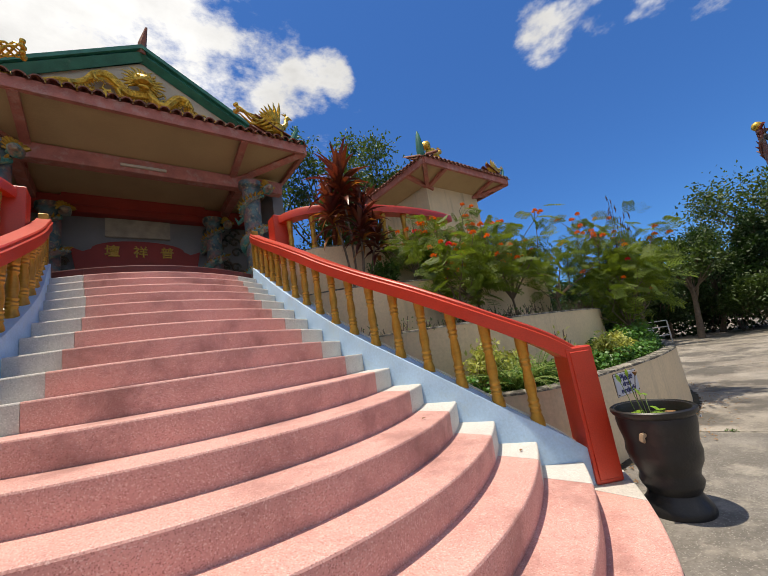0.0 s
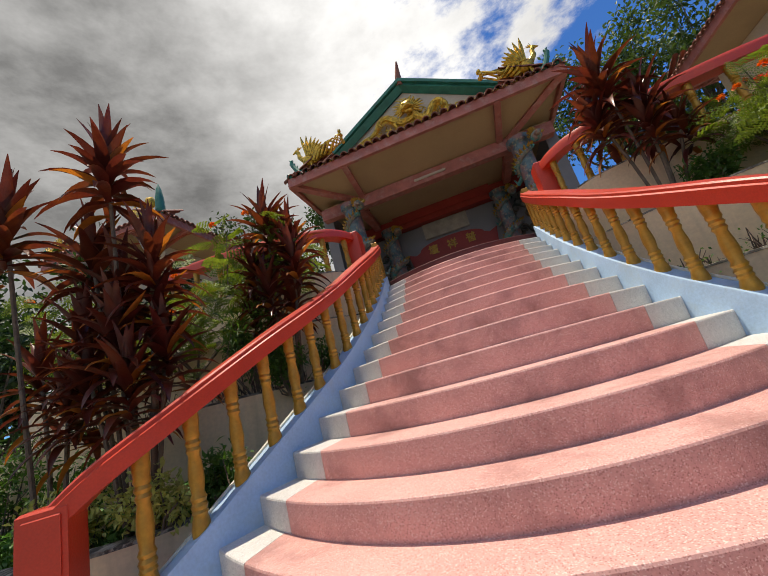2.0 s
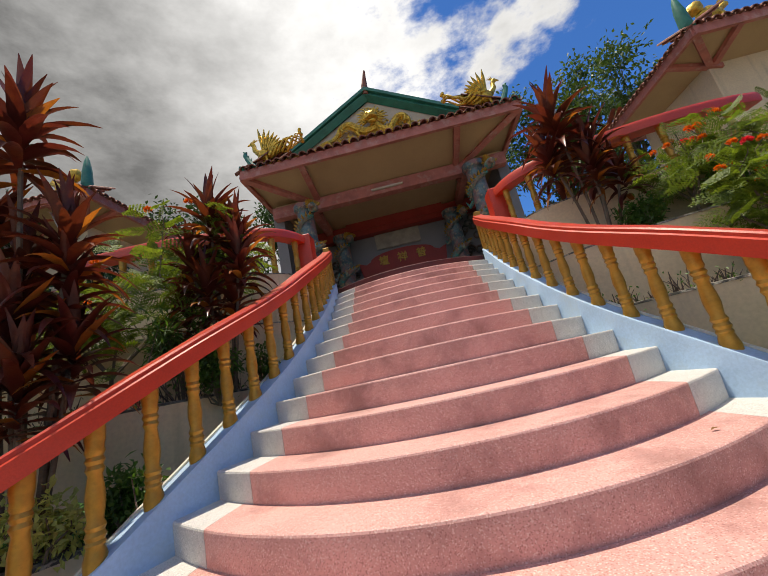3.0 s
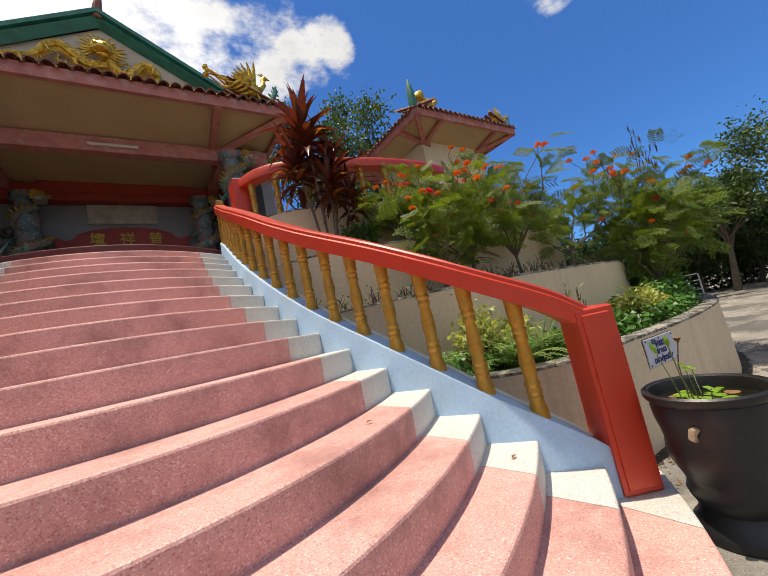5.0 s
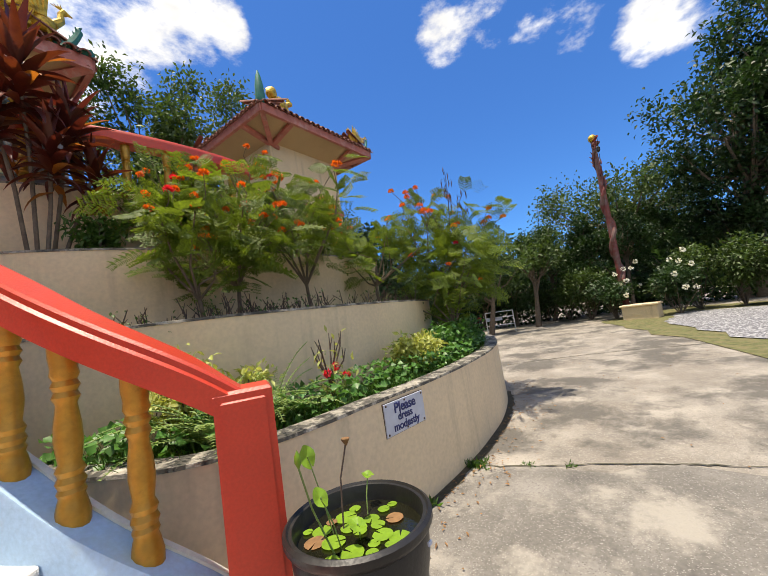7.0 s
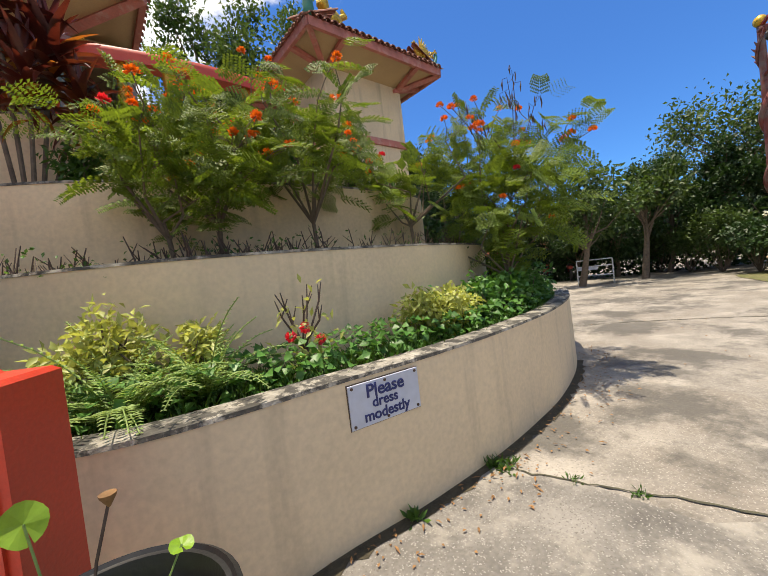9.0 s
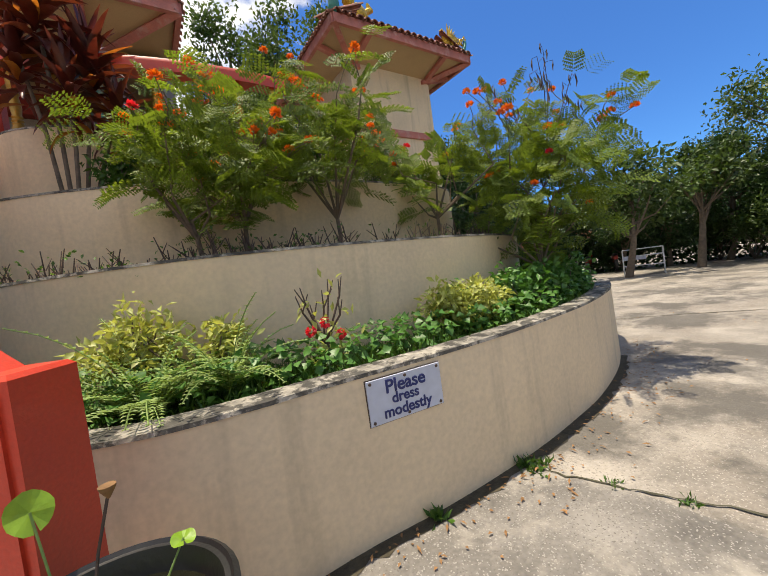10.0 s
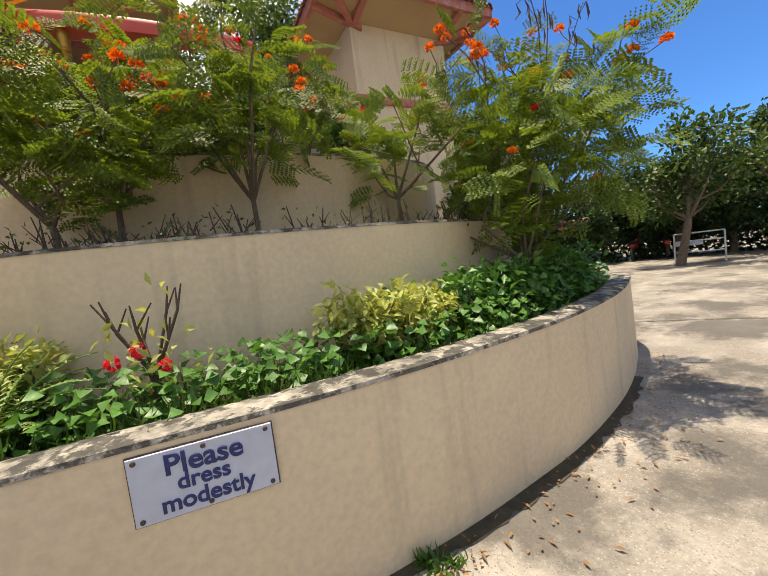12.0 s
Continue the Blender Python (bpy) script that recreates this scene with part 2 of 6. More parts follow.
FERNM = mat("pale_green_fern", (0.29, 0.42, 0.13), 0.55, vary=0.25, scale=6, trans=0.3, random_tint=0.5)
VARIEG = mat("yellow_green_variegated_leaf", (0.52, 0.56, 0.16), 0.5, vary=0.25, scale=20, trans=0.3, random_tint=0.6)
COVER = mat("round_ground_cover_leaf", (0.095, 0.25, 0.045), 0.45, vary=0.25, scale=9, trans=0.25, random_tint=0.55)
ORANGE = mat("orange_red_petal", (0.85, 0.185, 0.02), 0.5, vary=0.25, scale=12, trans=0.35, random_tint=0.3)
CRIMSON = mat("pink_red_petal", (0.78, 0.03, 0.06), 0.5, vary=0.2, scale=12, trans=0.3)
WHITEP = mat("white_petal", (0.8, 0.8, 0.74), 0.5, vary=0.05, scale=12, trans=0.2)
POLE = mat("red_and_grey_painted_pole", (0.20, 0.045, 0.035), 0.55, vary=0.3, scale=5, second=(0.17, 0.15, 0.13), bump=0.3)
STEEL = mat("white_painted_steel", (0.6, 0.6, 0.6), 0.4, metal=0.2, vary=0.1)
TEAL = mat("teal_plastic", (0.03, 0.16, 0.14), 0.4, vary=0.2)
CARW = mat("white_car_paint", (0.6, 0.61, 0.62), 0.3, coat=0.5, vary=0.03)
DARKGLASS = mat("dark_glass", (0.02, 0.025, 0.03), 0.1, vary=0.1)
ROOFFAR = mat("far_orange_roof", (0.45, 0.13, 0.06), 0.7, vary=0.2, scale=3)


# ---- mesh tools ----
def mesh_of(name, verts, faces, material, smooth=False):
    me = bpy.data.meshes.new(name)
    me.from_pydata([tuple(v) for v in verts], [], faces)
    if smooth:
        me.polygons.foreach_set("use_smooth", [True] * len(me.polygons))
    me.materials.append(material)
    me.update()
    return me


def mesh_fast(name, verts, quads, material):
    """A mesh from arrays of corners and quads."""
    me = bpy.data.meshes.new(name)
    verts, quads = np.asarray(verts, np.float32), np.asarray(quads, np.int32)
    me.vertices.add(len(verts))
    me.vertices.foreach_set("co", verts.ravel())
    me.loops.add(quads.size)
    me.loops.foreach_set("vertex_index", quads.ravel())
    me.polygons.add(len(quads))
    me.polygons.foreach_set("loop_start", np.arange(0, quads.size, quads.shape[1], dtype=np.int32))
    me.materials.append(material)
    me.update(calc_edges=True)
    me.validate()
    return me


def part(name, me, parent=None, label="", m=None):
    if isinstance(me, bmesh.types.BMesh):
        raise TypeError("give part() a mesh")
    ob = new(name, me)
    if parent is not None:
        ob.parent = parent
    if m is not None:
        ob.matrix_basis = m
    if label:
        ob["label"] = label
    return ob


def thing(name, label, category, at=(0, 0, 0), group="", kind="", rz=0.0):
    ob = new(name)
    ob.empty_display_size = 0.1
    ob.matrix_basis = pose(*at, 0, 0, rz)
    return tagged(ob, label, category, group, kind)


class Shape:
    """Collects corners and faces of one mesh."""

    def __init__(self):
        self.v, self.f = [], []

    def add(self, verts, faces):
        o = len(self.v)
        self.v += [tuple(p) for p in verts]
        self.f += [tuple(i + o for i in f) for f in faces]
        return self

    def box(self, x0, x1, y0, y1, z0, z1, bevel=0.0):
        b = bevel
        if b <= 0:
            vs = [(x, y, z) for z in (z0, z1) for x, y in ((x0, y0), (x1, y0), (x1, y1), (x0, y1))]
            return self.add(vs, [(3, 2, 1, 0), (4, 5, 6, 7)] + [(i, (i + 1) % 4, 4 + (i + 1) % 4, 4 + i) for i in range(4)])
        rings = []
        for z, d in ((z0, b), (z0 + b, 0), (z1 - b, 0), (z1, b)):
            rings.append([(x0 + d + b * 0, y0 + d, z), (x1 - d, y0 + d, z), (x1 - d, y1 - d, z), (x0 + d, y1 - d, z)])
        vs = [p for r in rings for p in r]
        fs = [(3, 2, 1, 0), (12, 13, 14, 15)]
        for k in range(3):
            fs += [(4 * k + i, 4 * k + (i + 1) % 4, 4 * k + 4 + (i + 1) % 4, 4 * k + 4 + i) for i in range(4)]
        return self.add(vs, fs)

    def lathe(self, profile, n=20, at=(0, 0, 0), cap=True):
        vs = [(at[0] + r * math.cos(2 * math.pi * i / n), at[1] + r * math.sin(2 * math.pi * i / n), at[2] + z) for r, z in profile for i in range(n)]
        fs = [(k * n + i, k * n + (i + 1) % n, (k + 1) * n + (i + 1) % n, (k + 1) * n + i) for k in range(len(profile) - 1) for i in range(n)]
        if cap:
            fs += [tuple(range(n))[::-1], tuple((len(profile) - 1) * n + i for i in range(n))]
        return self.add(vs, fs)

    def tube(self, pts, radii, n=6):
        pts = [Vector(p) for p in pts]
        if isinstance(radii, (int, float)):
            radii = [radii] * len(pts)
        radii = [float(q) for q in radii]
        vs, side = [], Vector((0.31, 0.87, 0.12))
        for i, p in enumerate(pts):
            d = (pts[min(i + 1, len(pts) - 1)] - pts[max(i - 1, 0)]).normalized()
            u = side - d * side.dot(d)
            u = u.normalized() if u.length > 1e-4 else d.orthogonal().normalized()
            side = u
            w = d.cross(u)
            vs += [p + radii[i] * (math.cos(2 * math.pi * k / n) * u + math.sin(2 * math.pi * k / n) * w) for k in range(n)]
        fs = [(i * n + k, i * n + (k + 1) % n, (i + 1) * n + (k + 1) % n, (i + 1) * n + k) for i in range(len(pts) - 1) for k in range(n)]
        fs += [tuple(range(n))[::-1], tuple((len(pts) - 1) * n + k for k in range(n))]
        return self.add(vs, fs)

    def sweep(self, pts, section):
        """A section of (offset to the right of the way, height) carried upright along a path."""
        pts, n, vs = [Vector(p) for p in pts], len(section), []
        for i, p in enumerate(pts):
            d = pts[min(i + 1, len(pts) - 1)] - pts[max(i - 1, 0)]
            d.z = 0
            d.normalize()
            r = Vector((d.y, -d.x, 0))
            vs += [p + r * a + Vector((0, 0, b)) for a, b in section]
        fs = [(i * n + k, (i + 1) * n + k, (i + 1) * n + (k + 1) % n, i * n + (k + 1) % n) for i in range(len(pts) - 1) for k in range(n)]
        fs += [tuple(range(n)), tuple((len(pts) - 1) * n + k for k in range(n))[::-1]]
        return self.add(vs, fs)

    def ball(self, c, rx, ry=None, rz=None, n=10, rough=0.0):
        ry, rz = ry or rx, rz or rx
        vs, rows = [], n // 2 + 1
        for j in range(rows):
            a = math.pi * j / (rows - 1)
            for i in range(n):
                b = 2 * math.pi * i / n
                k = 1 + rough * (random.random() - 0.5)
                vs.append((c[0] + rx * k * math.sin(a) * math.cos(b), c[1] + ry * k * math.sin(a) * math.sin(b), c[2] + rz * k * math.cos(a)))
        fs = [(j * n + i, (j + 1) * n + i, (j + 1) * n + (i + 1) % n, j * n + (i + 1) % n) for j in range(rows - 1) for i in range(n)]
        return self.add(vs, fs)

    def mesh(self, name, material, smooth=False):
        me = mesh_of(name, self.v, self.f, material, smooth)
        bm = bmesh.new()
        bm.from_mesh(me)
        bmesh.ops.recalc_face_normals(bm, faces=bm.faces)
        bm.to_mesh(me)
        bm.free()
        if smooth:
            me.set_sharp_from_angle(angle=radians(40))
        return me


def spline(ctrl, per=8):
    """A smooth path through a few plan points."""
    p = [np.array(c, float) for c in ctrl]
    p = [2 * p[0] - p[1]] + p + [2 * p[-1] - p[-2]]
    out = []
    for i in range(1, len(p) - 2):
        for k in range(per):
            t = k / per
            out.append(0.5 * (2 * p[i] + (p[i + 1] - p[i - 1]) * t + (2 * p[i - 1] - 5 * p[i] + 4 * p[i + 1] - p[i + 2]) * t * t + (3 * p[i] - p[i - 1] - 3 * p[i + 1] + p[i + 2]) * t ** 3))
    out.append(p[-2])
    return np.array(out)


def even(path, count):
    """count points at even steps along a path."""
    path = np.asarray(path, float)
    s = np.r_[0, np.cumsum(np.linalg.norm(np.diff(path, axis=0), axis=1))]
    return np.stack([np.interp(np.linspace(0, s[-1], count), s, path[:, i]) for i in range(path.shape[1])], -1)


def leaf_mesh(name, base, way, up, length, width, material, fold=0.25, droop=0.0):
    """Many folded leaves in one mesh: base points, directions, up vectors, lengths and widths as arrays."""
    base, way, up = (np.asarray(a, float) for a in (base, way, up))
    way = way / np.linalg.norm(way, axis=1, keepdims=True)
    side = np.cross(way, up)
    side /= np.linalg.norm(side, axis=1, keepdims=True) + 1e-9
    nrm = np.cross(side, way)
    length, width = np.broadcast_to(length, len(base))[:, None], np.broadcast_to(width, len(base))[:, None]
    mid = base + way * length * 0.5 + nrm * length * 0.04
    tip = base + way * length - np.array([0, 0, 1.0]) * length * droop
    left, right = mid - side * width * 0.5 + nrm * width * fold, mid + side * width * 0.5 + nrm * width * fold
    verts = np.stack([base, left, mid, right, tip], 1).reshape(-1, 3)
    o = 5 * np.arange(len(base))[:, None]
    tris = np.concatenate([o + [0, 2, 1], o + [0, 3, 2], o + [1, 2, 4], o + [2, 3, 4]])
    return mesh_fast(name, verts, tris, material)


def rand_dirs(rng, n, flat=1.0):
    d = rng.normal(size=(n, 3))
    d[:, 2] *= flat
    return d / np.linalg.norm(d, axis=1, keepdims=True)


def blob_leaves(name, rng, centres, radii, count, length, width, material, shell=0.6):
    """Leaves scattered through clumps round the given centres."""
    pick = rng.integers(0, len(centres), count)
    d = rand_dirs(rng, count)
    r = np.asarray(radii)[pick] * (shell + (1 - shell) * rng.random(count)) * (0.75 + 0.5 * rng.random(count))
    base = np.asarray(centres)[pick] + d * r[:, None]
    way = d * 0.6 + rand_dirs(rng, count) + np.array([0, 0, -0.15])
    up = rand_dirs(rng, count) + np.array([0, 0, 1.2])
    return leaf_mesh(name, base, way, up, length * (0.7 + 0.6 * rng.random(count)), width * (0.7 + 0.6 * rng.random(count)), material)


AX, H = 0.49, 0.165


def ground_z(x, y):
    return 0.012 * math.sin(0.5 * x + 0.3 * y) * min(1.0, max(0.0, (x - 7.0) / 4.0))


def yard(x, y):
    """The yard and its hedge lie turned against the stairs."""
    a, dx, dy = radians(-13.0), x - 3.9, y - 0.8
    return 3.0 + dx * math.cos(a) - dy * math.sin(a), 1.8 + dx * math.sin(a) + dy * math.cos(a)


# ---- ground ----
def ground_sheet():
    xs = np.r_[-400, -120, -60, np.arange(-30, 60.1, 1.5), 90, 200, 600]
    ys = np.r_[-400, -120, -60, np.arange(-30, 60.1, 1.5), 90, 200, 600]
    vs = [(x, y, ground_z(x, y)) for y in ys for x in xs]
    n = len(xs)
    fs = [(j * n + i, j * n + i + 1, (j + 1) * n + i + 1, (j + 1) * n + i) for j in range(len(ys) - 1) for i in range(n - 1)]
    me = mesh_of("ground", vs, fs, CONCRETE, True)
    tagged(new("ground", me), "weathered grey-brown concrete driveway with dark stains", "ground", kind="structure")


def patch(name, corners, material, label, lift=0.012, cells=14, category="ground"):
    """A sheet laid on the ground between four plan corners, with ragged edges."""
    a, b, c, d = (np.array(p, float) for p in corners)
    rng = np.random.default_rng(5)
    vs, n = [], cells + 1
    for j in range(n):
        for i in range(n):
            u, v = i / cells, j / cells
            p = (1 - u) * (1 - v) * a + u * (1 - v) * b + u * v * c + (1 - u) * v * d
            if i in (0, cells) or j in (0, cells):
                p = p + rng.normal(size=2) * 0.08
            vs.append((p[0], p[1], ground_z(*p) + lift))
    fs = [(j * n + i, j * n + i + 1, (j + 1) * n + i + 1, (j + 1) * n + i) for j in range(cells) for i in range(cells)]
    return tagged(new(name, mesh_of(name, vs, fs, material, True)), label, category, kind="structure")


def joint_line(ctrl, width):
    rng = np.random.default_rng(3)
    pts = even(spline(ctrl, 6), 60)
    sh = Shape()
    vs = []
    for i, p in enumerate(pts):
        d = pts[min(i + 1, 59)] - pts[max(i - 1, 0)]
        r = np.array([d[1], -d[0]]) / np.linalg.norm(d)
        w = width * (0.5 + rng.random())
        q = p + r * rng.normal() * 0.006
        for o in (-w, w):
            e = q + r * o
            vs.append((e[0], e[1], ground_z(*e) + 0.008))
    sh.add(vs, [(2 * i, 2 * i + 1, 2 * i + 3, 2 * i + 2) for i in range(59)])
    tagged(new("road_joint", sh.mesh("road_joint", JOINT)), "dark mossy joint between concrete slabs", "joint", kind="structure")


ground_sheet()
patch("grass_verge", ((18.6, 3.5), (5.4, -0.8), (14.5, -9.0), (22.5, 0.6)), GRASSM, "strip of short dry grass beside the driveway", 0.012)
patch("gravel_yard", ((15.6, 1.5), (6.2, -1.0), (13.5, -7.5), (19.6, 0.9)), GRAVEL, "grey gravel yard edged with grass", 0.03)
patch("pavement_slab", ((-8.0, 3.1), (4.78, 3.1), (6.3, -3.5), (-8.0, -3.5)), SLAB, "stained darker grey concrete slab before the stairs", 0.003, category="pavement")
joint_line([(4.75, 2.98), (4.9, 2.5), (5.1, 1.95), (5.25, 1.3), (5.45, 0.3)], 0.007)
joint_line([(8.6, 5.0), (9.4, 4.4), (10.4, 2.75), (10.85, 1.3), (11.3, -0.5)], 0.011)


# ---- stairs ----
HALF = [2.48, 2.06, 1.87, 1.72, 1.615, 1.50, 1.42, 1.335, 1.275, 1.23, 1.187, 1.165, 1.16, 1.175, 1.205, 1.235, 1.255, 1.27]
END_Y = [2.85, 2.91, 3.12, 3.34, 3.60, 3.86, 4.17, 4.47, 4.76, 5.05, 5.31, 5.61, 5.92, 6.25, 6.60, 6.92, 7.25, 7.55]
MID_Y = [1.92, 2.20, 2.46, 2.69, 2.94, 3.24, 3.57, 3.90, 4.23, 4.60, 4.95, 5.29, 5.60, 5.90, 6.22, 6.54, 6.86, 7.12]


def nose(k, s):
    """The plan of step k's edge; s from -1 to 1 across it."""
    i = k - 1
    return (AX + s * HALF[i], MID_Y[i] + (END_Y[i] - MID_Y[i]) * abs(s) ** 2.0)


def build_stairs():
    top = thing("stairs", "wide curved stairs of pink terrazzo with white terrazzo ends", "stairs", kind="structure")
    for k in range(1, 19):
        z1, z0 = k * H, (k - 1) * H
        white = 0.45 if k == 1 else 0.335
        edge = 1 - white / HALF[k - 1]
        last = k == 18
        for a, b, material, name in ((-edge, edge, MAROON if last else PINK, "step"), (-1, -edge, MAROON if last else GREY, "step_end"), (edge, 1, MAROON if last else GREY, "step_end")):
            n = 28 if name == "step" else 6
            ss = np.linspace(a + (0.0008 if a > -1 else 0), b - (0.0008 if b < 1 else 0), n)
            sec, vs = [], []
            for s in ss:
                x, y = nose(k, s)
                back = (AX + s * HALF[k - 1] * 0.97, nose(min(k + 1, 18), s)[1] + 0.10 if not last else 8.6)
                if k == 1:
                    back = (x, max(back[1], 3.16))
                elif k < 5:
                    back = (AX + s * HALF[k - 1] * 0.95, max(back[1], END_Y[k] + 0.06))
                d = 0.012
                vs += [(x, y + 0.006, z0), (x, y, z1 - d), (x, y + d * 0.35, z1 - d * 0.3), (x, y + d, z1), (back[0], max(back[1], y + 0.2), z1), (back[0], max(back[1], y + 0.2), z0)]
            fs = []
            for i in range(n - 1):
                fs += [(i * 6 + q, (i + 1) * 6 + q, (i + 1) * 6 + (q + 1) % 6, i * 6 + (q + 1) % 6) for q in range(6)]
            fs += [tuple(range(6)), tuple((n - 1) * 6 + q for q in range(6))[::-1]]
            part(name, Shape().add(vs, fs).mesh(name, material), top)


build_stairs()


def side_curve(sgn, off, k0=1.15, k1=17.6, n=70):
    ks = np.linspace(k0, k1, n)
    idx = np.arange(1, 19)
    x = np.interp(ks, idx, [2.22] + HALF[1:])
    y = np.interp(ks, idx, [2.82] + END_Y[1:])
    pts = np.stack([x, y, ks * H], -1)
    for _ in range(6):
        pts[1:-1] = (pts[:-2] + 2 * pts[1:-1] + pts[2:]) / 4
    d = np.gradient(pts[:, :2], axis=0)
    d /= np.linalg.norm(d, axis=1, keepdims=True)
    out = np.stack([d[:, 1], -d[:, 0]], -1)
    pts[:, :2] += out * off
    pts[:, 0] = AX + sgn * pts[:, 0]
    return pts


BAL = [(0.050, 0.0), (0.052, 0.05), (0.044, 0.09), (0.038, 0.11), (0.044, 0.125), (0.038, 0.14), (0.046, 0.16), (0.037, 0.18), (0.045, 0.20), (0.034, 0.225), (0.043, 0.30), (0.040, 0.36),
       (0.031, 0.43), (0.042, 0.455), (0.034, 0.475), (0.044, 0.495), (0.035, 0.515), (0.044, 0.535), (0.040, 0.56), (0.046, 0.60), (0.046, 0.70)]
BALUSTER = Shape().lathe(BAL, 12).mesh("baluster", GOLD, True)


def build_railing(sgn):
    rail = thing("stair_railing", "red concrete handrail with turned gold balusters on a blue stringer", "railing", group="stair railings")
    rail.matrix_basis = pose(0, 0, 0)
    c = side_curve(sgn, 0.075)
    flip = [(sgn * a, b) for a, b in ((-0.075, -0.6), (0.075, -0.6), (0.075, 0.13), (0.07, 0.14), (-0.07, 0.14), (-0.075, 0.13))]
    cc = c.copy()
    sh = Shape()
    n = len(flip)
    pts = [Vector(p) for p in cc]
    vs = []
    for i, p in enumerate(pts):
        d = pts[min(i + 1, len(pts) - 1)] - pts[max(i - 1, 0)]
        d.z = 0
        d.normalize()
        r = Vector((d.y, -d.x, 0))
        for a, b in flip:
            q = p + r * a
            q.z = max(p.z + b, 0.02) if b < 0 else p.z + b
            vs.append(q)
    fs = [(i * n + k, (i + 1) * n + k, (i + 1) * n + (k + 1) % n, i * n + (k + 1) % n) for i in range(len(pts) - 1) for k in range(n)]
    fs += [tuple(range(n)), tuple((len(pts) - 1) * n + k for k in range(n))[::-1]]
    sh.add(vs, fs)
    part("stringer", sh.mesh("stringer", BLUE, True), rail, "pale blue painted stringer")
    lip = [Vector(p) + Vector((0, 0, 0.141)) for p in cc]
    part("stringer_lip", Shape().sweep(lip, [(sgn * 0.058, 0), (sgn * 0.083, 0), (sgn * 0.083, 0.014), (sgn * 0.058, 0.014)]).mesh("stringer_lip", WHITEP), rail, "white painted edge")
    def lift(z):
        return 0.75 + 0.18 * max(0.0, 1 - (z - 0.19) / 2.6)

    hand = [Vector(p) + Vector((0, 0, lift(p[2]))) for p in c]
    sect = [(-0.085, -0.15), (0.085, -0.15), (0.09, -0.045), (0.075, -0.035), (0.075, -0.012), (0.065, 0.0), (-0.065, 0.0), (-0.075, -0.012), (-0.075, -0.035), (-0.09, -0.045)]
    part("handrail", Shape().sweep(hand, sect).mesh("handrail", RED, True), rail)
    # newel post
    p, d = c[0], c[2] - c[0]
    ang = math.degrees(math.atan2(d[1], d[0]))
    newel = Shape().box(-0.10, 0.10, -0.092, 0.092, H, p[2] + lift(p[2]) + 0.004, 0.012)
    newel.box(-0.075, 0.075, -0.1, 0.1, H + 0.03, p[2] + lift(p[2]) - 0.03, 0.006)
    part("newel_post", newel.mesh("newel_post", RED), rail, m=pose(p[0], p[1], 0, 0, 0, ang))
    end = c[-1]
    part("end_post", Shape().box(-0.05, 0.05, -0.05, 0.05, end[2] + 0.05, end[2] + 0.8, 0.008).mesh("end_post", GOLD), rail, "gold painted end post", pose(end[0], end[1], 0))
    s = even(c, 600)
    total = 17
    for i in range(total):
        q = s[int(50 + (592 - 50) * i / (total - 1))]
        part("baluster", BALUSTER, rail, "turned gold-painted baluster" if i == 0 else "", pose(q[0], q[1], q[2] + 0.10, 0, 0, 15 * i) @ Matrix.Diagonal((1, 1, (lift(q[2]) - 0.2) / 0.70, 1)))


for sgn in (1, -1):
    build_railing(sgn)

# ---- terraced planters ----
WALL1 = spline([(2.24, 4.35), (2.36, 3.92), (2.54, 3.56), (2.71, 3.34), (2.99, 3.2), (3.35, 3.145), (3.75, 3.13), (4.25, 3.085), (4.9, 3.08), (5.45, 3.12), (6.05, 3.2), (6.85, 3.41), (7.6, 3.72), (8.17, 4.05), (8.5, 4.6), (8.45, 5.4)], 8)
WALL2 = spline([(1.93, 5.2), (2.4, 4.65), (3.0, 4.2), (3.55, 3.97), (4.4, 3.86), (5.2, 3.87), (5.85, 3.97), (6.5, 4.19), (7.0, 4.5), (7.25, 5.0), (7.2, 5.7)], 8)
WALL3 = spline([(1.88, 5.85), (2.3, 5.43), (3.0, 5.05), (3.85, 4.83), (4.6, 4.73), (5.4, 4.72), (6.0, 4.79), (6.45, 5.0), (6.75, 5.45), (6.75, 6.2)], 8)
WALL4 = spline([(1.95, 6.7), (2.12, 6.22), (2.4, 5.97), (2.95, 5.77), (3.7, 5.62), (4.5, 5.6), (5.2, 5.75), (5.8, 6.1), (6.1, 6.7), (6.1, 7.4)], 8)
TIERS = [(WALL1, -0.2, 0.785, 0.785), (WALL2, 0.5, 1.49, 1.49), (WALL3, 1.3, 2.2, 2.2), (WALL4, 2.0, 2.97, 2.97)]


def mirrored(path, sgn):
    p = np.array(path)
    if sgn < 0:
        p[:, 0] = 2 * AX - p[:, 0]
    return p


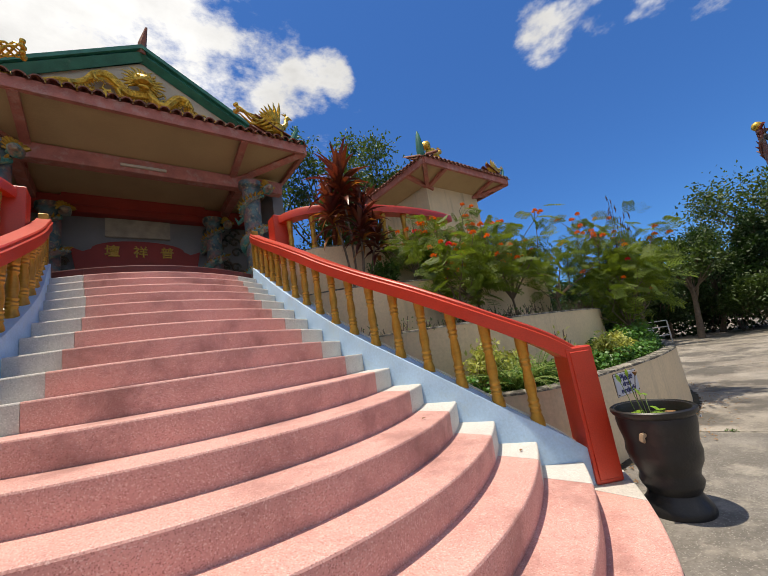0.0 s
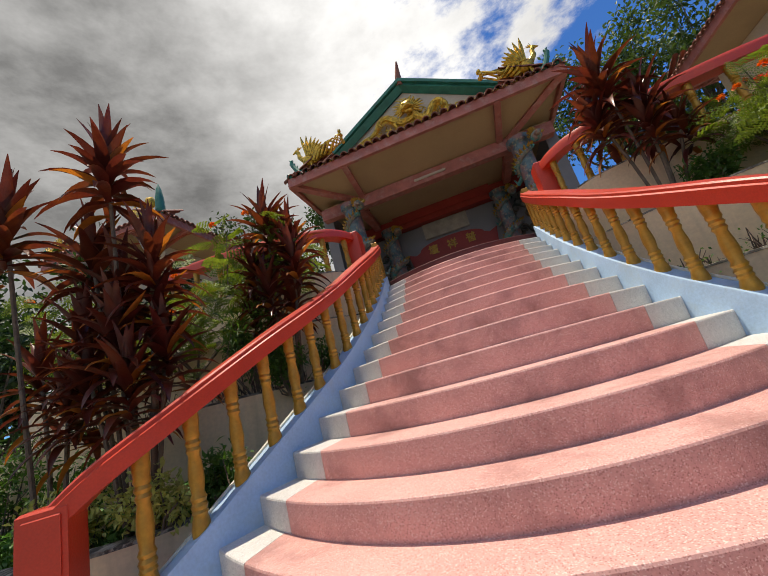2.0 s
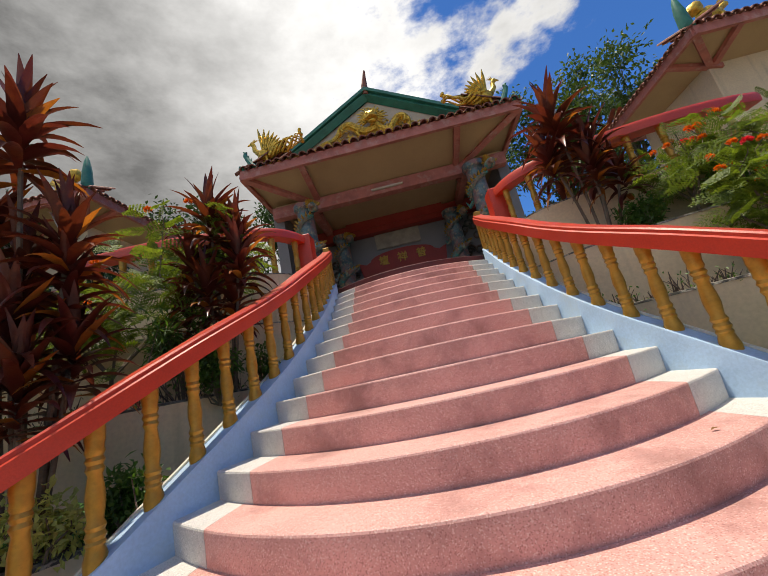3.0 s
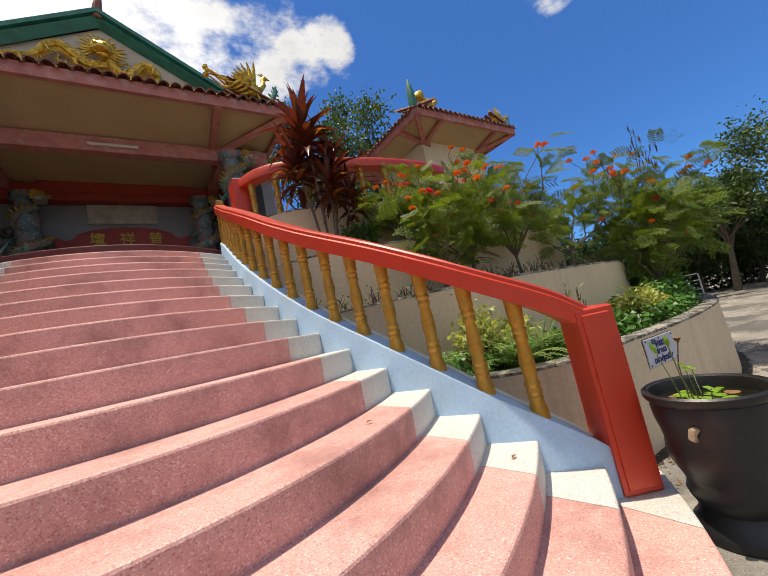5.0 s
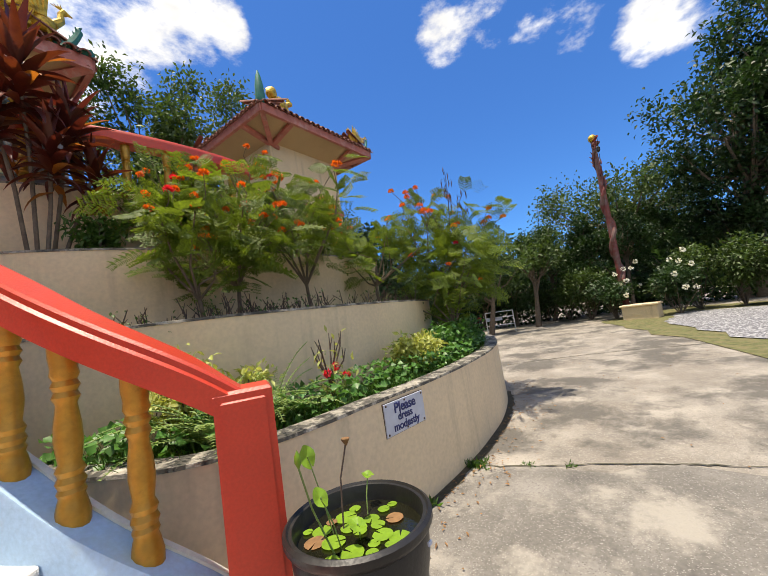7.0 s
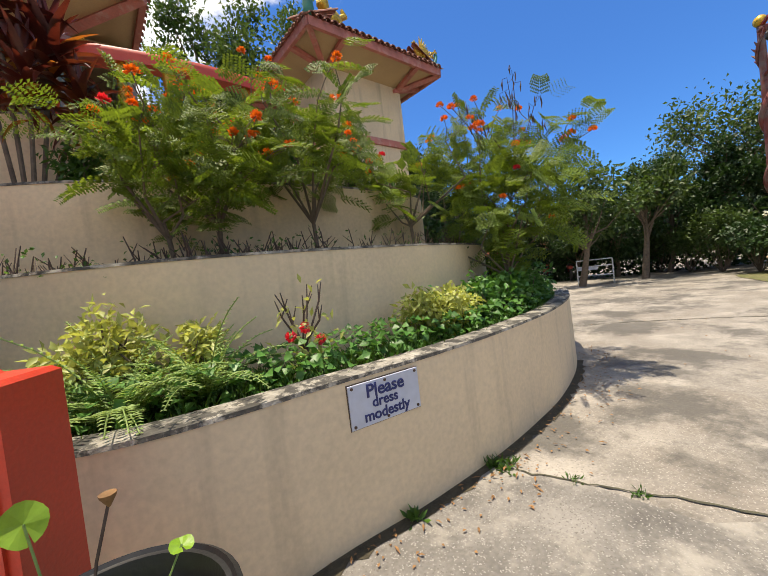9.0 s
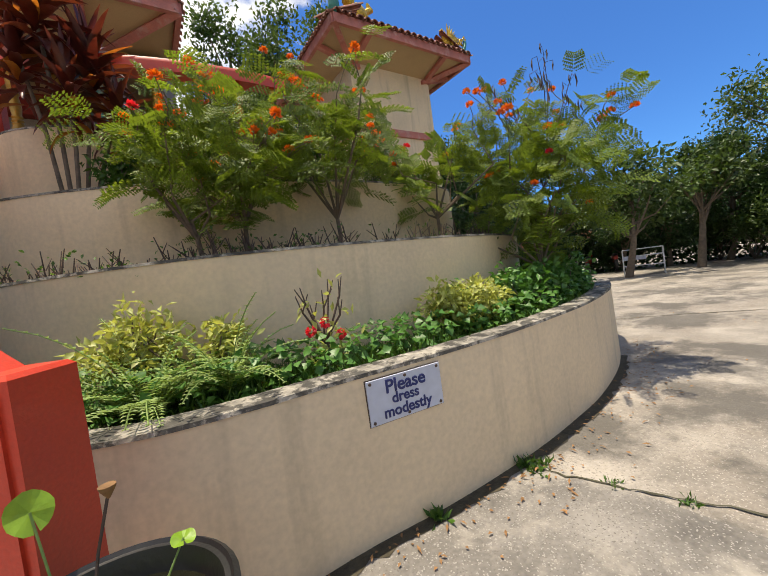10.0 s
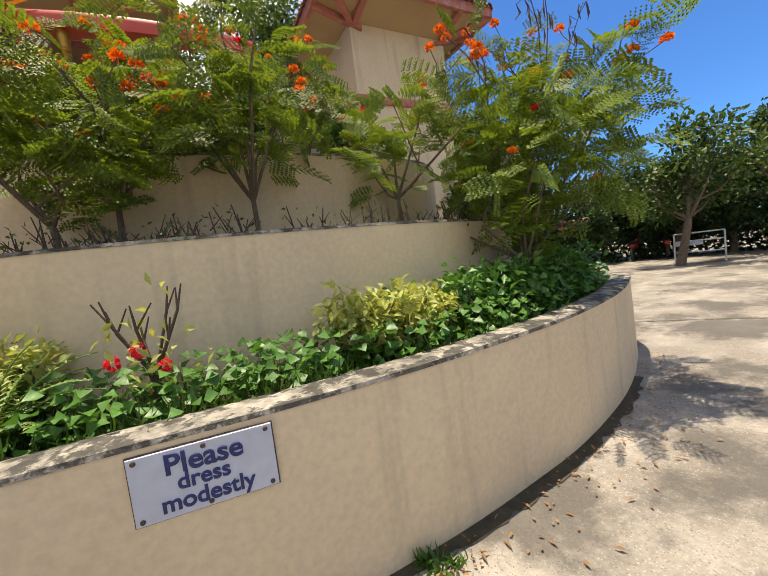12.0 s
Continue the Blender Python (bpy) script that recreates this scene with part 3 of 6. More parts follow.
def build_tiers(sgn):
    paths = [even(mirrored(w, sgn), 64) for w, *_ in TIERS]
    back = even(mirrored(spline([(2.1, 8.6), (4.0, 8.6), (6.0, 8.6), (6.6, 9.0)], 6), sgn), 64)
    for i, (w, z0, z1, z2) in enumerate(TIERS):
        wall = thing("planter_wall", "curved beige rendered retaining wall with rain streaks", "wall", group="terrace walls", kind="structure")
        p = paths[i]
        t = np.clip((np.arange(64) - 30) / 20, 0, 1)
        top = z1 + (z2 - z1) * t
        vs, cs = [], []
        for j in range(64):
            d = p[min(j + 1, 63)] - p[max(j - 1, 0)]
            r = np.array([d[1], -d[0]]) / np.linalg.norm(d) * sgn
            for off, z in ((0.0, z0), (0.0, top[j] - 0.02), (0.0, top[j]), (-0.165, top[j]), (-0.165, z0)):
                q = p[j] + r * (off + (0.02 if z == z0 and off == 0 and i == 0 else 0))
                vs.append((q[0], q[1], z))
            for off, dz in ((0.006, -0.012), (0.002, 0.006), (-0.05, 0.012), (-0.13, 0.012), (-0.17, 0.004), (-0.17, -0.012)):
                q = p[j] + r * off
                cs.append((q[0], q[1], top[j] + dz))
        fs = [(j * 5 + k, (j + 1) * 5 + k, (j + 1) * 5 + (k + 1) % 5, j * 5 + (k + 1) % 5) for j in range(63) for k in range(5)]
        fs += [tuple(range(5)), tuple(63 * 5 + k for k in range(5))[::-1]]
        part("wall_body", Shape().add(vs, fs).mesh("wall_body", BEIGE, True), wall)
        fs = [(j * 6 + k, (j + 1) * 6 + k, (j + 1) * 6 + (k + 1) % 6, j * 6 + (k + 1) % 6) for j in range(63) for k in range(6)]
        part("wall_top", Shape().add(cs, fs).mesh("wall_top", COPING), wall, "weathered top with black lichen")
        nxt = paths[i + 1] if i < 3 else back
        zs = (z1 - 0.1) if i < 3 else z1 - 0.25
        vs, m = [], 9
        rng = np.random.default_rng(i)
        for j in range(64):
            for k in range(m):
                u = k / (m - 1)
                q = p[j] * (1 - u) + nxt[j] * u
                if k == 0:
                    q = q + (nxt[j] - p[j]) / (np.linalg.norm(nxt[j] - p[j]) + 1e-6) * 0.1
                vs.append((q[0], q[1], zs + (top[j] - z1) + rng.random() * 0.06))
        fs = [(j * m + k, j * m + k + 1, (j + 1) * m + k + 1, (j + 1) * m + k) for j in range(63) for k in range(m - 1)]
        tagged(new("planter_soil", Shape().add(vs, fs).mesh("planter_soil", SOIL, True)), "dark soil bed of the terraced planter", "soil", kind="structure")


for sgn in (1, -1):
    build_tiers(sgn)


# ---- temple ----
LAND = 18 * H
# the hall is laid out about its front eave, then set in place at its true size
HALL_AT = pose(AX, 10.3, 7.7) @ Matrix.Scale(1.43, 4) @ pose(-AX, -8.0, -5.6)
FLOOR = 2.295


def railing_run(name, path, base, height, posts, label):
    rail = thing(name, label, "railing", group="terrace balustrades")
    p = even(path, 80)
    top = [Vector((x, y, base + height)) for x, y in p]
    sect = [(-0.09, -0.13), (0.09, -0.13), (0.095, -0.04), (0.075, 0.0), (-0.075, 0.0), (-0.095, -0.04)]
    part("handrail", Shape().sweep(top, sect).mesh("handrail", RED, True), rail)
    for j in posts:
        x, y = p[j]
        part("post", Shape().box(-0.13, 0.13, -0.13, 0.13, base - 0.05, base + height + 0.02, 0.015).mesh("post", RED), rail, m=pose(x, y, 0))
    run = np.linalg.norm(np.diff(p, axis=0), axis=1).sum()
    for q in even(path, int(run / 0.34))[1:-1]:
        part("baluster", BALUSTER, rail, "", pose(q[0], q[1], base - 0.02) @ Matrix.Diagonal((1, 1, (height - 0.1) / 0.70, 1)))


def tile_row(p0, p1, inward, rise, length, name="roof_tiles", step=0.17, radius=0.07):
    """Barrel tiles side by side from p0 to p1 whose ends show at the eave."""
    p0, p1, inward = Vector(p0), Vector(p1), Vector(inward)
    n = max(2, int((p1 - p0).length / step))
    along = (p1 - p0).normalized()
    slope = (inward.normalized() * length + Vector((0, 0, rise)))
    sh = Shape()
    for i in range(n):
        c = p0 + (p1 - p0) * ((i + 0.5) / n)
        k = 7
        for start, end in ((0.0, 0.36), (0.34, 0.7), (0.68, 1.0)):
            vs = []
            for f, rr in ((start, radius * 1.08), (end, radius)):
                for rad in (rr, rr * 0.72):
                    for q in range(k):
                        a = math.pi * q / (k - 1)
                        vs.append(c + slope * f + along * (rad * math.cos(a)) + Vector((0, 0, rad * math.sin(a) * 0.9)))
            fs = [(q, q + 1, 2 * k + q + 1, 2 * k + q) for q in range(k - 1)] + [(k + q, 3 * k + q, 3 * k + q + 1, k + q + 1) for q in range(k - 1)]
            fs += [(q, k + q, k + q + 1, q + 1) for q in range(k - 1)]
            sh.add(vs, fs)
        # round end disc below each pair
        vs = [c + along * (step / 2) + slope * 0.0 + along * (radius * 0.62 * math.cos(a)) + Vector((0, 0, radius * 0.62 * math.sin(a) - 0.015)) - inward.normalized() * 0.02 for a in [math.pi * (1 + q / 5) for q in range(6)]]
        vs += [v + inward.normalized() * 0.3 + Vector((0, 0, 0.3 * rise / length)) for v in vs]
        sh.add(vs, [(q, q + 1, 7 + q, 6 + q) for q in range(5)])
    return sh.mesh(name, TILE)


def hip_roof(ob, x0, x1, y0, y1, z, rise, inset, over_label=""):
    """Eaves on four sides, rising to a smaller rectangle: deck, soffit, fascia, rafters and tiles."""
    xi0, xi1, yi0, yi1 = x0 + inset, x1 - inset, y0 + inset, y1 - inset
    o = [(x0, y0), (x1, y0), (x1, y1), (x0, y1)]
    i = [(xi0, yi0), (xi1, yi0), (xi1, yi1), (xi0, yi1)]
    vs = [(*p, z + 0.02) for p in o] + [(*p, z + rise) for p in i]
    fs = [(k, (k + 1) % 4, 4 + (k + 1) % 4, 4 + k) for k in range(4)] + [(4, 5, 6, 7)]
    part("roof_deck", Shape().add(vs, fs).mesh("roof_deck", TILE), ob)
    vs = [(*p, z - 0.06) for p in o] + [(*p, z - 0.36) for p in [(xi0 + 0.1, yi0 + 0.1), (xi1 - 0.1, yi0 + 0.1), (xi1 - 0.1, yi1 - 0.1), (xi0 + 0.1, yi1 - 0.1)]]
    part("soffit", Shape().add(vs, [(k, 4 + k, 4 + (k + 1) % 4, (k + 1) % 4) for k in range(4)] + [(7, 6, 5, 4)]).mesh("soffit", CREAM), ob, "cream painted sloping soffit")
    cx, cy = (x0 + x1) / 2, (y0 + y1) / 2
    for k in range(4):
        a, b = Vector((*o[k], z)), Vector((*o[(k + 1) % 4], z))
        inward = Vector((cx, cy, z)) - (a + b) / 2
        inward = Vector((inward.x, 0, 0)) if abs((a - b).x) < 0.01 else Vector((0, inward.y, 0))
        part("fascia", Shape().sweep([a, b], [(-0.04, -0.16), (0.04, -0.16), (0.04, 0.03), (-0.04, 0.03)]).mesh("fascia", FASCIA), ob, "faded pink fascia board")
        part("roof_tiles", tile_row(a + Vector((0, 0, 0.04)) - inward.normalized() * 0.09, b + Vector((0, 0, 0.04)) - inward.normalized() * 0.09, inward, rise, inset), ob, "brown clay barrel tiles")
        # corner brace
        c = Vector((*i[k], z - 0.36))
        part("hip_rafter", Shape().tube([a + Vector((0, 0, -0.10)), c + (c - a) * 0.0 + Vector((0, 0, 0.0))], 0.085, 4).mesh("hip_rafter", FASCIA), ob)
        part("ridge", Shape().tube([Vector((*o[k], z + 0.08)), Vector((*o[k], z + 0.02)).lerp(Vector((*i[k], z + rise)), 0.5) + Vector((0, 0, 0.05)), Vector((*i[k], z + rise + 0.08))], 0.09, 8).mesh("ridge", GREEN), ob, "green ridge")
        for f in (0.22, 0.78):
            m = a.lerp(b, f)
            iv = inward.normalized()
            part("rafter", Shape().sweep([m + Vector((0, 0, -0.09)), m + iv * (inset + 0.1) + Vector((0, 0, -0.36))], [(-0.06, -0.09), (0.06, -0.09), (0.06, 0.0), (-0.06, 0.0)]).mesh("rafter", FASCIA), ob)


def phoenix(name, at, rz, size=1.0, label="gold phoenix ornament with raised wing on the roof corner", base=Matrix()):
    """A bird ornament: body, neck, crest, wing blades and curling tail, in one mesh."""
    sh = Shape()
    sh.ball((0, 0, 0.28), 0.17, 0.11, 0.13, 10, 0.1)
    sh.tube([(-0.12, 0, 0.32), (-0.22, 0, 0.44), (-0.22, 0, 0.56), (-0.27, 0, 0.62)], [0.07, 0.055, 0.045, 0.055], 8)
    sh.tube([(-0.27, 0, 0.62), (-0.37, 0, 0.59)], [0.04, 0.008], 6)
    for i in range(4):
        sh.tube([(-0.24, 0, 0.64), (-0.22 + 0.04 * i, 0, 0.74 - 0.02 * i)], [0.015, 0.004], 5)
    for s in (-0.07, 0.07):
        for i in range(7):
            a = radians(95 - 13 * i)
            ln = 0.52 - 0.04 * i
            sh.tube([(0.0 + 0.03 * i, s, 0.34), (0.03 * i + ln * 0.55 * math.cos(a), s * 1.6, 0.34 + ln * 0.6 * math.sin(a)), (0.03 * i + ln * math.cos(a), s * 1.8, 0.34 + ln * math.sin(a))], [0.04, 0.04, 0.008], 5)
    for i in range(6):
        a = 0.15 * i - 0.3
        pts = [(0.12 + 0.75 * t, 0.10 * math.sin(6 * t + i), 0.25 + 0.30 * t * math.sin(a * 2.2 + 1.2) + 0.09 * math.sin(9 * t + i * 1.3)) for t in np.linspace(0, 1, 9)]
        sh.tube(pts, [0.045 * (1 - 0.75 * t) for t in np.linspace(0, 1, 9)], 6)
        sh.ball(pts[-1], 0.045, n=6)
    sh.tube([(-0.05, 0.05, 0.2), (-0.08, 0.06, 0.0)], 0.03, 6)
    sh.tube([(0.05, -0.05, 0.2), (0.05, -0.06, 0.0)], 0.03, 6)
    sh.tube([(-0.25, 0, 0.0), (0.2, 0, 0.02), (0.75, 0, 0.0)], 0.05, 6)
    ob = tagged(new(name, sh.mesh(name, GOLDLEAF, True)), label, "ornament", group="roof ornaments")
    ob.matrix_basis = base @ pose(*at, 0, 0, rz) @ Matrix.Scale(size, 4)
    return ob


def roof_scroll(at, rz, size=1.0, label="green curled scroll at the roof corner", base=Matrix()):
    sh = Shape()
    pts = [(0.5 * t, 0, 0.05 + 0.6 * t ** 2.2) for t in np.linspace(0, 1, 8)] + [(0.47, 0, 0.74), (0.56, 0, 0.82)]
    rad = [0.11, 0.11, 0.10, 0.10, 0.09, 0.09, 0.08, 0.075, 0.06, 0.01]
    sh.tube(pts, rad, 8)
    for i in range(1, 7):
        x, _, z = pts[i]
        sh.tube([(x, 0, z), (x - 0.06, 0, z + 0.16)], [0.045, 0.008], 5)
    ob = tagged(new("roof_scroll", sh.mesh("roof_scroll", GREEN, True)), label, "ornament", group="roof scrolls")
    ob.matrix_basis = base @ pose(*at, 0, 0, rz) @ Matrix.Scale(size, 4)


def dragon_relief(at):
    """A gold dragon in relief, its coils spread to both sides of the head, one mesh."""
    sh = Shape()
    rng = np.random.default_rng(31)
    left = [(0.05, 0.20), (-0.16, 0.16), (-0.30, 0.27), (-0.46, 0.40), (-0.62, 0.36), (-0.72, 0.22), (-0.86, 0.13), (-1.02, 0.12), (-1.22, 0.04)]
    right = [(0.02, 0.34), (0.16, 0.14), (0.30, 0.07), (0.40, 0.18), (0.50, 0.30), (0.62, 0.31), (0.70, 0.19), (0.70, 0.06), (0.86, 0.0), (1.10, 0.03), (1.26, 0.0)]
    for s, line in ((-1, left), (1, right)):
        pts = [Vector((p[0], -0.05, p[1])) for p in even(np.array(spline(line)), 44)]
        rad = [0.082 * (1 - 0.72 * (i / 43) ** 1.5) for i in range(44)]
        sh.tube(pts, rad, 8)
        for i in range(1, 43):
            d = (pts[i + 1] - pts[i - 1]).normalized()
            up = Vector((-d.z, 0, d.x)) * (-s)
            # back fin, belly plate and scales
            sh.tube([pts[i] + up * rad[i] * 0.7, pts[i] + up * (rad[i] + 0.055) + d * 0.03], [0.022, 0.003], 4)
            sh.ball(tuple(pts[i] + Vector((0, -rad[i] * 0.75, 0)) + up * rad[i] * (0.25 if i % 2 else -0.25)), rad[i] * 0.34, rad[i] * 0.34, rad[i] * 0.34, 5, 0.1)
        for i in (9, 20, 31):
            p = pts[i]
            e = p + Vector((s * 0.05, -0.05, -0.15))
            sh.tube([p, p + Vector((s * 0.09, -0.05, -0.06)), e], [0.045, 0.035, 0.022], 6)
            for q in (-1.2, -0.4, 0.4, 1.2):
                sh.tube([e, e + Vector((0.07 * q, -0.03, -0.035)), e + Vector((0.09 * q, -0.01, -0.075))], [0.016, 0.012, 0.003], 4)
        # curled flames and clouds round the body
        for i in range(22):
            x = s * (0.22 + 1.05 * rng.random())
            z = max(0.0, (0.40 - 0.30 * abs(x)) * rng.random())
            r, a0 = 0.035 + 0.035 * rng.random(), rng.random() * 6
            sh.tube([(x + r * math.cos(a0 + a) * (1.3 - a / 6), -0.02, z + r * math.sin(a0 + a) * (1.3 - a / 6)) for a in np.linspace(0, 4.6, 9)], [0.006, 0.012, 0.016, 0.018, 0.018, 0.016, 0.014, 0.012, 0.008], 5)
    # head with snout, jaw, horns and a mane of flames
    sh.ball((0.0, -0.14, 0.40), 0.14, 0.10, 0.12, 12, 0.15)
    sh.ball((0.01, -0.22, 0.34), 0.095, 0.08, 0.05, 10, 0.15)
    sh.ball((0.01, -0.19, 0.25), 0.08, 0.06, 0.035, 10, 0.1)
    for q in (-1, 1):
        sh.ball((q * 0.06, -0.22, 0.43), 0.032, 0.03, 0.032, 8, 0.05)
        sh.tube([(q * 0.05, -0.12, 0.48), (q * 0.09, -0.10, 0.60), (q * 0.15, -0.09, 0.66)], [0.022, 0.016, 0.004], 6)
        sh.tube([(q * 0.07, -0.24, 0.33), (q * 0.20, -0.24, 0.28), (q * 0.28, -0.2, 0.36)], [0.012, 0.010, 0.003], 5)
    for r, n, w in ((0.20, 15, 0.028), (0.30, 19, 0.024)):
        for a in np.linspace(-35, 215, n):
            c, s = math.cos(radians(a)), math.sin(radians(a))
            k = 0.85 + 0.3 * rng.random()
            sh.tube([(0.11 * c, -0.08, 0.41 + 0.10 * s), (r * 0.75 * c * k + 0.02 * s, -0.10 + 0.1 * (r - 0.2), 0.41 + r * 0.7 * s * k), (r * c * k - 0.03 * s, -0.07, 0.41 + r * 0.9 * s * k)], [w, w * 0.8, 0.003], 5)
    ob = tagged(new("dragon_relief", sh.mesh("dragon_relief", GOLDLEAF, True)), "gold dragon relief spread across the triangular gable", "ornament")
    ob.matrix_basis = HALL_AT @ pose(*at) @ Matrix.Scale(1.12, 4)


def dragon_column(x, y, z0, z1):
    col = thing("dragon_column", "round temple column wound with a painted multicoloured dragon", "column", (x, y, z0), "dragon columns")
    col.matrix_basis = HALL_AT @ col.matrix_basis
    h = z1 - z0
    part("shaft", Shape().lathe([(0.24, 0), (0.24, 0.12), (0.18, 0.16), (0.17, h - 0.16), (0.23, h - 0.1), (0.23, h)], 20).mesh("shaft", COLUMN, True), col)
    sh = Shape()
    pts, rad = [], []
    for t in np.linspace(0, 1, 64):
        a = 2 * math.pi * 3.1 * t - 1.3
        r = 0.20 + 0.02 * math.sin(20 * t)
        pts.append((r * math.cos(a), r * math.sin(a), 0.15 + (h - 0.45) * t))
        rad.append(0.05 + 0.055 * math.sin(math.pi * min(1, t * 1.15)))
    sh.tube(pts, rad, 8)
    fins = Shape()
    for i in range(1, 63):
        x0, y0, zz = pts[i]
        fins.tube([(x0 * 1.2, y0 * 1.2, zz + 0.03), (x0 * 1.6, y0 * 1.6, zz + 0.08)], [0.035, 0.006], 4)
        sh.ball((x0 * 1.36, y0 * 1.36, zz - 0.02), 0.03, 0.03, 0.03, 5, 0.1)
    hd = pts[-1]
    sh.ball((hd[0] * 1.5, hd[1] * 1.5 - 0.08, hd[2] + 0.08), 0.11, 0.14, 0.10, 10, 0.3)
    sh.ball((hd[0] * 1.5, hd[1] * 1.5 - 0.22, hd[2] + 0.05), 0.07, 0.09, 0.05, 8, 0.2)
    for i in range(11):
        a = 0.32 * i
        fins.tube([(hd[0] * 1.5, hd[1] * 1.5 - 0.05, hd[2] + 0.1), (hd[0] * 1.5 + 0.15 * math.cos(a), hd[1] * 1.5 + 0.1 * math.sin(2 * a) - 0.1, hd[2] + 0.13 + 0.12 * math.sin(a))], [0.04, 0.02], 5)
    for i in (12, 26, 40, 52):
        x0, y0, zz = pts[i]
        sh.tube([(x0, y0, zz), (x0 * 1.9, y0 * 1.9, zz - 0.1), (x0 * 2.3, y0 * 2.3, zz + 0.05)], [0.05, 0.04, 0.01], 6)
    body = part("dragon", sh.mesh("dragon", DRAGON, True), col, "green, red and gold painted dragon")
    part("mane", fins.mesh("mane", GOLD, True), body, "gold fins and mane")


def text_mesh(body, size, depth, material, spacing=1.0):
    cu = bpy.data.curves.new("lettering", "FONT")
    cu.body, cu.size, cu.extrude, cu.align_x, cu.align_y, cu.space_line = body, size, depth, "CENTER", "CENTER", spacing
    cu.bevel_depth, cu.bevel_resolution = size * 0.022, 1
    ob = bpy.data.objects.new("lettering_source", cu)
    me = bpy.data.meshes.new_from_object(ob)
    bpy.data.objects.remove(ob)
    bpy.data.curves.remove(cu)
    me.materials.clear()
    me.materials.append(material)
    return me


EY, EZ, EH = 8.0, 5.60, 2.78      # front eave: y, height, half width


def build_temple():
    floor = Shape().box(AX - 6.3, AX + 6.3, 8.55, 24.0, -0.2, LAND, 0.0)
    tagged(new("terrace_floor", floor.mesh("terrace_floor", CONCRETE)), "raised concrete terrace under the temple", "terrace", kind="structure")
    hall = thing("temple_hall", "temple hall with cream eaves, red beams and tiled roof", "temple")
    hall.matrix_basis = HALL_AT
    wall = Shape().box(AX - 2.6, AX + 2.6, 11.0, 11.25, FLOOR, 6.1)
    part("front_wall", wall.mesh("front_wall", HALL), hall)
    for s in (-1, 1):
        part("side_wall", Shape().box(AX + s * 2.6 - 0.12, AX + s * 2.6 + 0.12, 9.3, 11.0, FLOOR, 5.3).mesh("side_wall", HALL), hall)
        part("rear_wall", Shape().box(AX + s * 2.6 - 0.14, AX + s * 2.6 + 0.14, 11.25, 14.9, FLOOR, 6.1).mesh("rear_wall", BEIGE), hall)
    part("porch_ceiling", Shape().box(AX - 2.55, AX + 2.55, 9.06, 11.0, 5.26, 5.32).mesh("porch_ceiling", CREAM), hall, "cream porch ceiling")
    hip_roof(hall, AX - EH, AX + EH, EY, 15.5, EZ, 0.46, 1.05)
    # beams
    part("front_beam", Shape().box(AX - 2.6, AX + 2.6, 8.98, 9.18, 4.98, 5.25, 0.01).mesh("front_beam", FASCIA), hall, "faded red front beam")
    part("lamp_tube", Shape().box(AX - 0.35, AX + 0.35, 8.93, 8.975, 5.06, 5.11, 0.008).mesh("lamp_tube", GABLE), hall, "white tube light on the beam")
    part("back_beam", Shape().box(AX - 2.5, AX + 2.5, 10.72, 10.98, 4.86, 5.2, 0.01).mesh("back_beam", DARKRED), hall, "red stepped lintel")
    part("back_beam", Shape().box(AX - 1.3, AX + 1.3, 10.68, 10.97, 5.0, 5.24, 0.01).mesh("back_beam", DARKRED), hall)
    for s in (-1, 1):
        part("side_beam", Shape().box(AX + s * 1.75 - 0.09, AX + s * 1.75 + 0.09, 9.2, 10.7, 5.05, 5.25, 0.01).mesh("side_beam", FASCIA), hall)
    # upper gable block
    gy, gz, gw, ga = 8.9, 5.95, 2.35, 7.26
    part("gable_wall", Shape().add([(AX - gw, gy, gz), (AX + gw, gy, gz), (AX, gy, ga), (AX - gw, gy + 5.4, gz), (AX + gw, gy + 5.4, gz), (AX, gy + 5.4, ga)], [(0, 1, 2), (3, 5, 4), (0, 3, 4, 1)]).mesh("gable_wall", GABLE), hall, "cream gable wall")
    for s in (-1, 1):
        a, b = Vector((AX + s * (gw + 0.35), gy - 0.05, gz - 0.12)), Vector((AX, gy - 0.05, ga + 0.12))
        part("bargeboard", Shape().tube([a, b], 0.12, 4).mesh("bargeboard", GREEN), hall, "green painted bargeboard")
        vs = [(a.x, gy - 0.2, a.z + 0.12), (b.x, gy - 0.2, b.z + 0.14), (b.x, gy + 5.6, b.z + 0.14), (a.x, gy + 5.6, a.z + 0.12)]
        vs += [(x, y, z - 0.08) for x, y, z in vs]
        part("upper_roof", Shape().add(vs, [(0, 1, 2, 3), (7, 6, 5, 4), (0, 4, 5, 1), (1, 5, 6, 2), (2, 6, 7, 3), (3, 7, 4, 0)]).mesh("upper_roof", GREEN), hall, "green upper roof slope")
    part("ridge_spike", Shape().tube([(AX, gy - 0.1, ga + 0.1), (AX + 0.02, gy - 0.12, ga + 0.35), (AX + 0.09, gy - 0.15, ga + 0.72)], [0.09, 0.07, 0.02], 6).mesh("ridge_spike", TILE), hall, "dark pointed ridge spike")
    dragon_relief((AX, gy - 0.08, gz + 0.28))
    # carved plaques on the front wall
    part("stone_plaque", Shape().box(AX - 0.62, AX + 0.58, 10.93, 11.0, 4.44, 4.88, 0.015).mesh("stone_plaque", PLAQUE), hall, "pale carved stone plaque")
